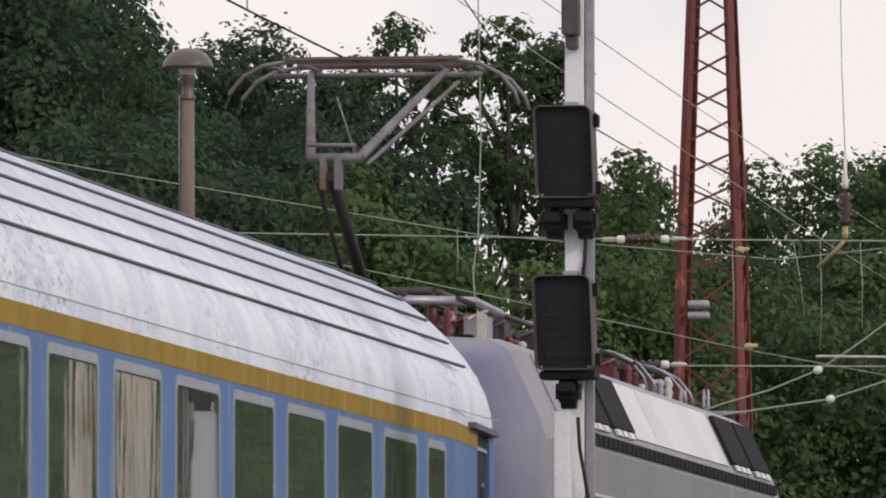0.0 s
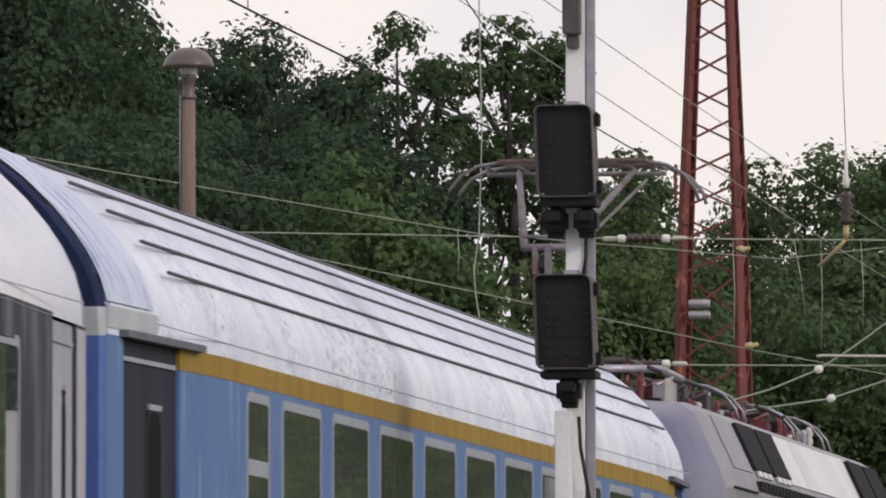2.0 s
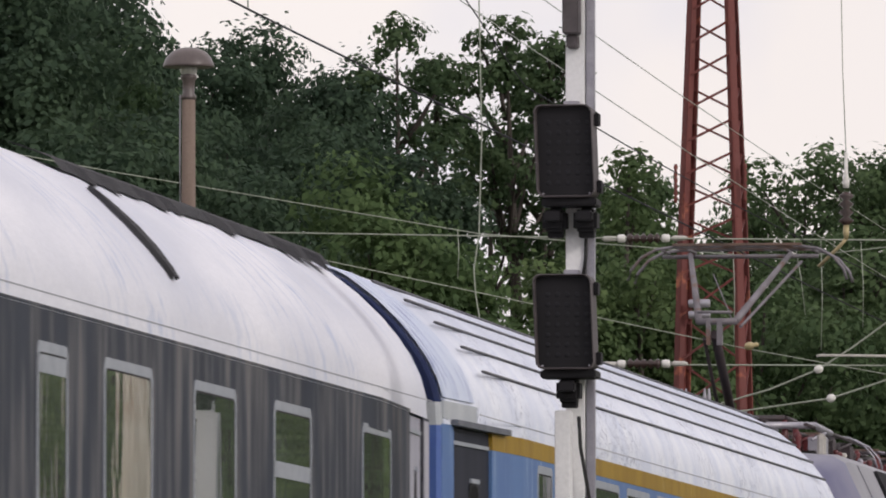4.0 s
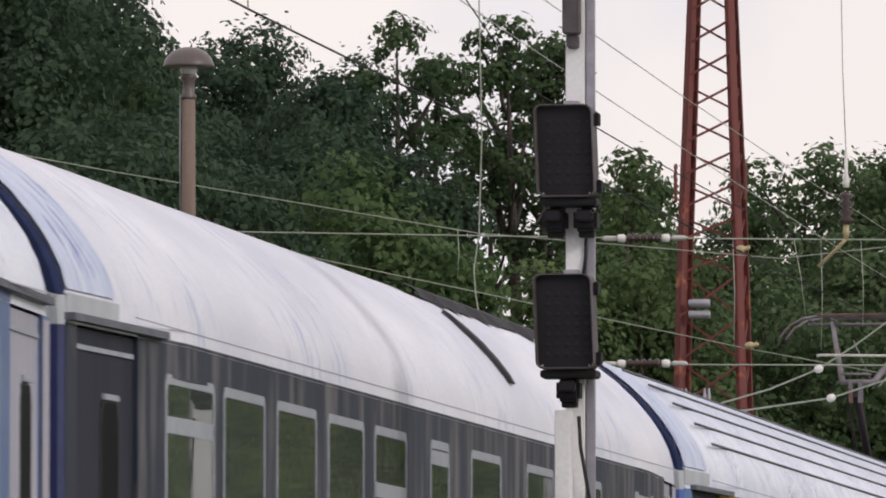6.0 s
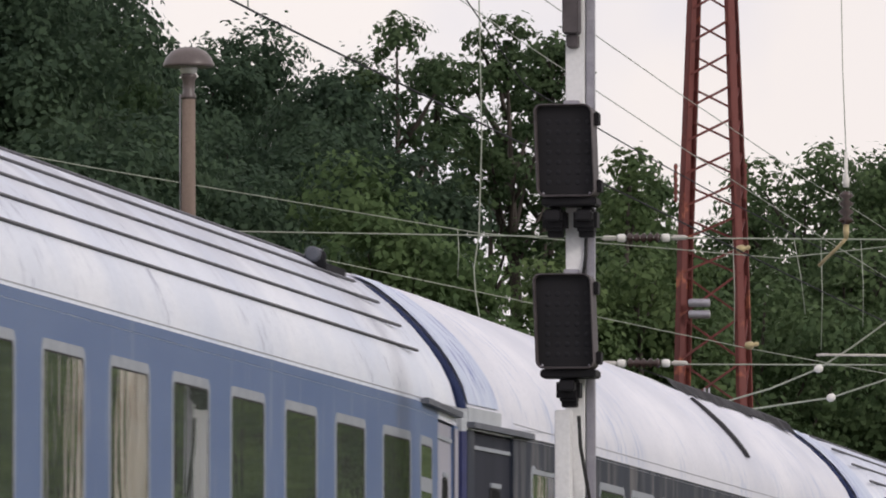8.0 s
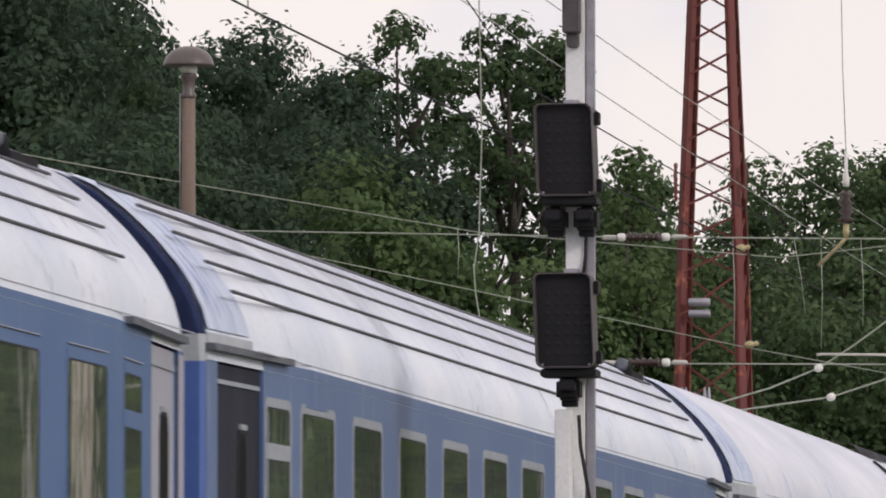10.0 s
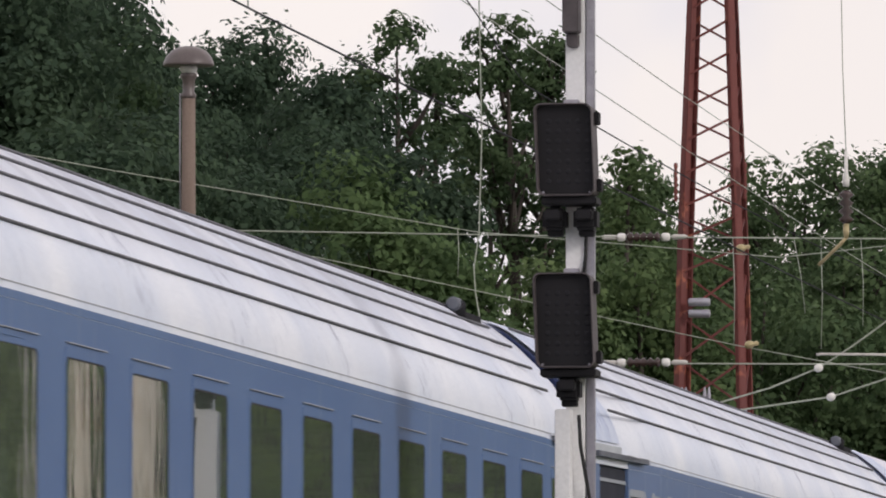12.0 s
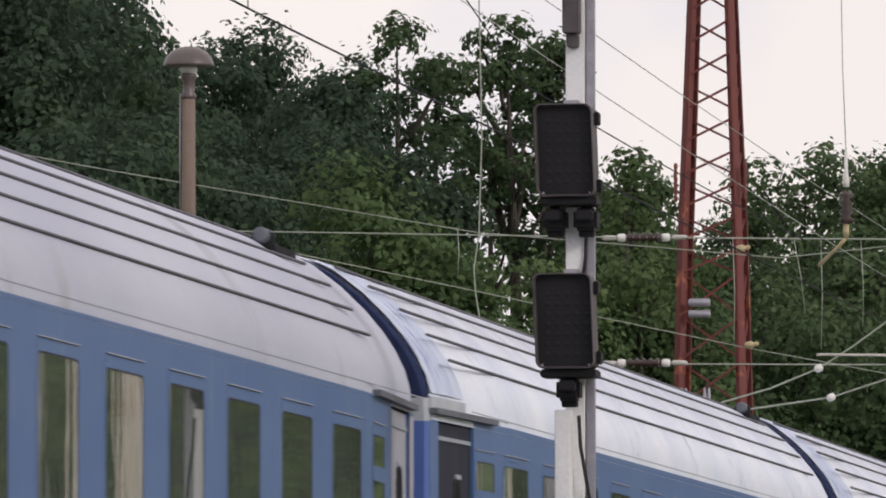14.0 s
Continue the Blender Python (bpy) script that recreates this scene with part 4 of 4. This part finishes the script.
def build_wires():
    wire("contact_wire", [(0.25, -60, 5.875), (-0.1, 20, 5.875), (-0.23, 62, 5.875), (-0.1, 100, 5.875), (0.3, 160, 5.875), (-0.3, 230, 5.875), (0, 400, 5.875)],
         0.0075, WIRE_DARK, "dark copper contact wire above the track")
    wire("messenger_wire", sag((-0.3, 10, 7.6), (-0.3, 76, 7.6), 1.05) [:-1] + sag((-0.3, 76, 6.42), (-0.3, 150, 7.4), 0.35), 0.006, WIRE_DARK, "dark messenger wire sagging above the contact wire")
    wire("messenger_wire", sag((-0.3, 40, 7.3), (-0.3, 160, 6.5), 0.35), 0.0042, WIRE, "thin grey wire high above the track")
    wire("feeder_wire", sag((-0.3, 50, 7.6), (-0.3, 170, 7.5), 0.5), 0.0042, WIRE, "thin grey feeder wire high above the track")
    wire("span_wire", [(-12.0, 100, 6.78), (-6.67, 100, 6.68), (-2.55, 100, 6.58), (6.0, 100, 6.45)], 0.009, WIRE, "pale steel span wire across the tracks")
    wire("span_wire", [(-12.0, 100.05, 5.3), (-2.55, 100.05, 5.22), (6.0, 100.05, 5.14)], 0.009, WIRE, "pale steel lower span wire across the tracks")
    for z in (6.575, 5.225):
        top = thing("rod_insulator", "brown ribbed rod insulator with pale end caps", "insulator", "insulators in the wires", m=pose(-2.45, 100.02, z) @ pose(0, 0, 0, 0, 90, 0))
        bm = bm_new()
        lathe(bm, [(0.024 + 0.034 * (k % 2), 0.02 + 0.037 * k) for k in range(11)], None, 12)
        part("ribbed_rod", bm, BROWNINS, top)
        for h in (-0.08, 0.40):
            bm = bm_new()
            lathe(bm, [(0.036, h), (0.045, h + 0.02), (0.045, h + 0.07), (0.03, h + 0.09)], None, 12)
            part("end_cap", bm, PORCELAIN, top)
        for h in (-0.25, 0.5):
            bm = bm_new()
            lathe(bm, [(0.012, h), (0.03, h + 0.03), (0.025, h + 0.15), (0.012, h + 0.18)], None, 10)
            part("clamp", bm, PALE, top)
    wire("catenary_wire", [(-12.0, 100.05, 8.1), (-8.75, 104, 7.61), (-4.6, 104, 6.88), (-2.6, 104, 6.7), (-1.2, 104, 6.57), (0.6, 104, 6.75), (6.0, 100.05, 7.4)], 0.0065, WIRE, "pale wire of the neighbouring track")
    wire("catenary_wire", [(-12.0, 100.05, 7.6), (-7.92, 110, 7.07), (-2.25, 110, 5.85), (0.4, 110, 5.35), (6.0, 100.05, 5.6)], 0.0065, WIRE, "pale lower wire of the neighbouring track")
    for a, b in (((-4.83, 104, 6.925), (-4.83, 104, 6.38)), ((-1.28, 100, 6.555), (-1.27, 100, 5.4)), ((-0.62, 100, 6.545), (-0.5, 100, 5.74)),
                 ((-0.33, 100, 6.54), (-0.33, 100, 5.36)), ((0.1, 100, 6.535), (0.12, 100, 5.6))):
        wire("dropper", [a, Vector(a).lerp(Vector(b), 0.5) + Vector((0.015, 0, 0)), b], 0.005, WIRE, "thin vertical dropper wire", "cable", "droppers")
    wire("earth_wire", [(-4.03, 100, 12.5), (-4.03, 100, 9.16), (-4.00, 100, 7.69), (-4.03, 100, 6.64), (-4.085, 100, 6.25), (-4.07, 100, 6.0), (-4.02, 100, 5.7), (-4.0, 100, 4.6)],
         0.008, WIRE, "pale loose vertical cable hanging from above")
    wire("dropper", [(-0.27, 61.6, 6.95), (-0.23, 61.6, 5.88)], 0.005, WIRE, "thin vertical dropper wire", "cable", "droppers")
    # hanging insulator with a rod
    top = thing("hanging_insulator", "brown ribbed insulator hanging above a brass rod", "insulator", "insulators in the wires", m=pose(0.94, 90, 0))
    bm = bm_new()
    lathe(bm, [(0.03 + 0.048 * (k % 2), 6.10 + 0.04 * k) for k in range(9)], None, 12)
    part("ribbed_body", bm, BROWNINS, top)
    bm = bm_new()
    lathe(bm, [(0.03, 6.46), (0.035, 6.52), (0.02, 6.6), (0.015, 6.8)], None, 10)
    part("cap", bm, PORCELAIN, top)
    bm = bm_new()
    lathe(bm, [(0.02, 5.96), (0.03, 6.02), (0.028, 6.1)], None, 10)
    tube(bm, [(0.0, 0, 5.97), (-0.06, 0, 5.9), (-0.27, 0, 5.70)], 0.018, 8)
    part("rod", bm, BRASS, top)
    bm = bm_new()
    tube(bm, [(0, 0, 6.8), (-0.03, 0, 7.6), (-0.06, 0, 9.5), (-0.1, 0, 13)], 0.005, 6)
    part("hanger", bm, WIRE, top)
    for pts, bx in ((((-0.9, 90, 4.16), (-0.26, 90, 4.39), (0.2, 90, 4.52), (0.67, 90, 4.71), (1.0, 90, 4.92), (1.32, 90, 5.15), (2.6, 90, 6.1), (6.0, 100.05, 8.2)), (0.67, 90, 4.71)),
                    (((-0.9, 90, 4.19), (-0.15, 90, 4.30), (0.79, 90, 4.43), (1.32, 90, 4.60), (2.6, 90, 5.1), (6.0, 100.05, 6.2)), (0.79, 90, 4.43))):
        wire("steady_cable", pts, 0.010, WIRE, "pale steel cable running to the neighbouring wire")
        bm = bm_new()
        lathe(bm, [(0.012, -0.045), (0.034, -0.03), (0.04, 0), (0.034, 0.03), (0.012, 0.045)], Matrix.Translation(bx) @ pose(0, 0, 0, 0, 70, 0), 14)
        tagged(part("egg_insulator", bm, PORCELAIN), "white egg insulator on the cable", "insulator", "egg insulators")
    for p in ((-2.19, 109.9, 5.875), (-2.3, 110, 7.02)):
        bm = bm_new()
        lathe(bm, [(0.015, -0.06), (0.04, -0.045), (0.05, 0), (0.04, 0.035), (0.025, 0.05), (0.03, 0.09), (0.012, 0.11)], Matrix.Translation(p) @ pose(0, 0, 0, 0, 80, 0), 14)
        tagged(part("egg_insulator", bm, BRASS), "yellowed egg insulator beside the mast", "insulator", "egg insulators")
    wire("boom_pole", [(0.65, 90, 4.84), (0.7, 90, 4.845), (3.2, 90, 4.80), (6.0, 100.05, 4.9)], 0.014, PALE, "pale tubular boom holding the wires", "pole")
    wire("stay_wire", [(1.0, 92, 9.6), (1.35, 92, 8.4), (2.2, 92, 6.0), (6.0, 100.05, 4.2)], 0.005, WIRE_DARK, "thin dark stay wire")


build_wires()
for mx_, zt in ((-12.0, 9.5), (6.0, 9.5)):
    bm = bm_new()
    lathe(bm, [(0.2, 0), (0.16, 5), (0.12, zt)], None, 14)
    tagged(part("span_mast", bm, GALV), "grey steel mast holding the span wires", "mast", "span masts").matrix_basis = pose(mx_, 100.05, -0.9)


# ---- trees ----
def leaf_mesh(name, r, lobes, material, per, size, spread, hollow):
    """Single leaves in tight clumps on the lobes of a crown; a lobe is (centre, radius)."""
    pts, outs = [], []
    for c, rad in lobes:
        n = max(6, int(per * rad * rad))
        q = r.normal(size=(n, 3))
        q /= np.linalg.norm(q, axis=1)[:, None]
        d = q.copy()
        q *= (r.uniform(0.05, 1.0, size=(n, 1)) ** hollow) * rad
        q[:, 2] *= 0.8
        for cc, way in zip(np.array(c) + q, d):
            o = r.normal(size=(20, 3))
            o[:, 2] *= 0.7
            pts.append(cc + o * spread * r.uniform(0.6, 1.4))
            outs.append(way + 0.5 * o + 0.55 * r.normal(size=(20, 3)) + np.array((0, 0, 0.35)))
    p = np.concatenate(pts)
    n = len(p)
    out = np.concatenate(outs)
    a = np.cross(out, r.normal(size=(n, 3)))
    a /= np.linalg.norm(a, axis=1)[:, None]
    b = np.cross(out, a)
    b /= np.linalg.norm(b, axis=1)[:, None]
    s = size * r.uniform(0.6, 1.35, size=(n, 1))
    v = np.stack([p - a * s, p - b * s * 0.6, p + a * s, p + b * s * 0.6], 1).reshape(-1, 3)
    me = bpy.data.meshes.new(name)
    me.from_pydata(v.tolist(), [], np.arange(4 * n).reshape(n, 4).tolist())
    me.materials.append(material)
    return me


def tree(material, label, x, y, h, rx, seed, group="trees beside the line", airy=False, coarse=1.0):
    """A tree h metres high with a crown rx metres in half width: tapered trunk, a limb to each lobe, leaves."""
    r = np.random.RandomState(seed)
    top = thing("tree", label, "tree", group, m=pose(x, y, -0.9))
    foot = 0.22 * h
    zc, rz = (h + foot) / 2, (h - foot) / 2
    lobes = []
    big = (0.34, 0.66) if airy else (0.65, 1.15)
    count = int((11 if airy else 9) * rx * rz * (0.27 if airy else 0.36) / coarse)
    for k in range(max(count, 16)):
        u = r.uniform(-0.9, 0.93)
        env = rx * math.sqrt(1 - u * u) ** 0.8
        ang = r.uniform(0, 2 * math.pi)
        d = env * r.uniform(0.2, 1.0) ** 0.6
        lobes.append(((d * math.cos(ang), d * math.sin(ang), zc + u * rz), r.uniform(*big)))
    lobes.append(((0, 0, h - 0.7), 0.65))
    lobes.append(((r.uniform(-0.5, 0.5), 0.2, h - 1.5), 0.8))
    bm = bm_new()
    tube(bm, [(0, 0, 0), (r.uniform(-.15, .15), 0.1, h * 0.3), (r.uniform(-.25, .25), -0.1, h * 0.6), (0, 0, h * 0.95)],
         [0.02 * h, 0.015 * h, 0.008 * h, 0.015], 10)
    trunk = part("trunk", bm, BARK, top)
    for (lx, ly, lz), rad in lobes[:26]:
        z = max(foot * 0.7, lz - 0.9 * math.hypot(lx, ly) - 0.5)
        bm = bm_new()
        tube(bm, [(0, 0, z), (lx * 0.5, ly * 0.5, z + (lz - z) * 0.42), (lx, ly, lz)], [0.0045 * h, 0.003 * h, 0.012], 6)
        part("limb", bm, BARK, trunk)
    if airy:
        me = leaf_mesh("crown", r, lobes, material, 56 / coarse, 0.07, 0.10, 0.55)
    else:
        me = leaf_mesh("crown", r, lobes, material, (46 if y < 215 and x < 0 else 28) / coarse, 0.072 * coarse ** 0.5, 0.16, 0.4)
    child("crown", me, top, Matrix())
    return top


DENSE = "dense dark green broadleaf tree in full summer leaf"
AIRY = "tall open-crowned tree with gaps to the sky"
PALELEAF = "light yellow-green bushy young tree"


def build_trees():
    rows = [
        (LEAF_DARK, AIRY, -15.8, 186, 14.9, 0.80),
        (LEAF_DEEP, DENSE, -18.3, 140, 15.8, 4.00),
        (LEAF_DEEP, DENSE, -18.2, 150, 15.5, 2.10),
        (LEAF_DEEP, DENSE, -19.4, 156, 16.0, 2.30),
        (LEAF_DARK, DENSE, -17.6, 152, 14.6, 1.70),
        (LEAF_DEEP, DENSE, -19.9, 170, 15.2, 2.00),
        (LEAF_DEEP, DENSE, -16.8, 146, 12.7, 2.60),
        (LEAF_DEEP, DENSE, -17.1, 138, 13.0, 2.60),
        (LEAF_DEEP, DENSE, -15.6, 134, 10.9, 2.20),
        (LEAF_DEEP, DENSE, -21.8, 185, 16.1, 2.40),
        (LEAF_DEEP, DENSE, -20.7, 188, 16.8, 2.60),
        (LEAF_DEEP, DENSE, -18.0, 180, 15.6, 2.20),
        (LEAF_DEEP, DENSE, -18.8, 172, 14.1, 2.60),
        (LEAF_DEEP, DENSE, -16.9, 176, 14.0, 2.40),
        (LEAF_DEEP, DENSE, -17.8, 160, 12.3, 2.20),
        (LEAF_DARK, AIRY, -16.8, 180, 16.8, 1.50),
        (LEAF_DARK, AIRY, -16.3, 182, 16.1, 1.60),
        (LEAF_DARK, AIRY, -15.2, 184, 17.1, 1.45),
        (LEAF_DARK, AIRY, -14.6, 186, 16.9, 1.15),
        (LEAF_MID, AIRY, -14.3, 188, 14.0, 1.20),
        (LEAF_FRESH, AIRY, -12.5, 182, 14.3, 1.00),
        (LEAF_MID, DENSE, -14.1, 200, 14.9, 1.90),
        (LEAF_FRESH, DENSE, -14.6, 196, 14.2, 1.80),
        (LEAF_MID, DENSE, -12.9, 200, 13.0, 1.60),
        (LEAF_MID, DENSE, -10.9, 200, 15.1, 2.20),
        (LEAF_MID, DENSE, -12.4, 205, 14.6, 1.50),
        (LEAF_MID, DENSE, -9.0, 195, 15.1, 2.00),
        (LEAF_MID, DENSE, -8.3, 200, 15.0, 2.20),
        (LEAF_LIGHT, PALELEAF, -11.7, 145, 11.1, 1.50),
        (LEAF_LIGHT, PALELEAF, -12.8, 144, 9.8, 1.50),
        (LEAF_LIGHT, PALELEAF, -10.6, 146, 9.7, 1.50),
        (LEAF_FRESH, DENSE, -8.7, 152, 10.5, 1.90),
        (LEAF_MID, DENSE, -7.0, 156, 10.3, 2.00),
        (LEAF_MID, DENSE, -5.9, 158, 10.8, 2.00),
        (LEAF_FRESH, DENSE, -10.0, 152, 10.2, 1.80),
        (LEAF_DEEP, DENSE, -15.0, 150, 11.1, 2.40),
        (LEAF_MID, DENSE, -7.8, 154, 9.9, 1.60),
    ]
    for i, (leaves, label, x, y, h, rx) in enumerate(rows):
        tree(leaves, label, x, y, h, rx, 100 + i, airy=label == AIRY)
    # the far wood closes the view behind them
    for i in range(18):
        tree(LEAF_DARK, "dark green tree of the far wood", -44 + i * 2.5, 235 + 9 * (i % 3), 12.0 + 0.9 * (i % 3), 2.8, 300 + i, "far wood", False, 3.0)
    # wood across the yard, mirrored in the coach windows
    for i in range(13):
        tree((LEAF_YARD, LEAF_FRESH)[i % 2], "green tree across the yard", (0.104 + 0.0078 * i) * (196 + 14 * (i % 3)) - 7.1, 196 + 14 * (i % 3), 12 + 1.6 * (i % 3), 2.3, 500 + i, "trees across the yard", False, 1.8)
    for i in range(9):
        tree((LEAF_FRESH, LEAF_YARD)[i % 2], "tall green tree across the yard", (0.108 + 0.0112 * i) * (262 + 12 * (i % 2)) - 7.1, 262 + 12 * (i % 2), 18.0, 3.4, 560 + i, "trees across the yard", False, 2.0)
    for i in range(7):
        tree(LEAF_MID, "tall green tree across the yard", (0.112 + 0.0145 * i) * 330 - 7.1, 330, 23.0, 4.6, 590 + i, "trees across the yard", False, 4.0)
    for i in range(9):
        tree((LEAF_YARD, LEAF_FRESH)[i % 2], "green tree across the yard", (0.212 + 0.0108 * i) * (200 + 12 * (i % 2)) - 7.1, 200 + 12 * (i % 2), 14.5 + 1.5 * (i % 3), 2.6, 620 + i, "trees across the yard", False, 2.0)
    for i in range(6):
        tree((LEAF_YARD, LEAF_FRESH)[i % 2], "green tree across the yard", (0.052 + 0.0095 * i) * (214 + 12 * (i % 2)) - 7.1, 214 + 12 * (i % 2), 14.5 + 1.5 * (i % 3), 2.4, 640 + i, "trees across the yard", False, 2.0)
    # unseen slope added behind them to keep sky out of the window reflections
    bm = bm_new()
    n = 60
    g = [[bm.verts.new((-10 + 130 * i / n, 345 + 60 * j / 24 + 2.5 * noise.noise((i * 0.4, j * 0.4, 0)),
                        -1 + 30 * (j / 24) ** 0.7 + 2.2 * noise.noise((i * 0.33, j * 0.5, 5.0)) * (j > 0) + 1.2 * noise.noise((i * 1.3, j * 1.1, 9.0)) * (j > 0)))
          for j in range(25)] for i in range(n + 1)]
    for i in range(n):
        for j in range(24):
            bm.faces.new((g[i][j], g[i + 1][j], g[i + 1][j + 1], g[i][j + 1])).smooth = True
    tagged(part("wooded_slope", bm, SLOPE), "unseen green slope added behind the yard trees", "hillside", kind="structure")
    for x, y, w, material, words in ((14.20, 120, 0.19, TRUNK, "pale weathered mast across the yard"), (13.78, 119, 0.10, TRUNK, "pale weathered mast across the yard"), (14.86, 120, 0.14, TRUNK, "pale weathered mast across the yard"), (15.5, 120, 0.06, PALE, "slim pale mast across the yard")):
        bm = bm_new()
        lathe(bm, [(w * 1.2, 0), (w, 5), (w * 0.8, 9)], None, 12)
        m = tagged(part("concrete_mast", bm, material), words, "mast", "masts across the yard")
        m.matrix_basis = pose(x, y, -0.9)


build_trees()


# ---- motion ----
def gone(t):
    """How far the train has run at t seconds."""
    s = t / 14
    return 87.088 + 72.688 * s + 32.213 * s ** 2 - 4.709 * s ** 3 + 1.967 * s ** 4


def motions():
    times = [0.5 * i for i in range(29)]
    for i, c in enumerate(COACHES):
        walk(c, [(t, pose(0, gone(t) - 24.4 - 26.4 * i, 0)) for t in times])
    walk(ENGINE, [(t, pose(0, gone(t) - 7.4, 0)) for t in times])
    # the amber lights stand out of the dark face while they are lit, and lie behind it while they are not
    for lamp, x, z in LAMPS:
        lit, dark = pose(x, -0.264, z), pose(x, -0.2, z)
        rows = [(0.0, dark)]
        for n in range(14):
            rows += [(n + 0.367, dark), (n + 0.4, lit), (n + 0.867, lit), (n + 0.9, dark)]
        walk(lamp, rows + [(14.0, dark)])


motions()
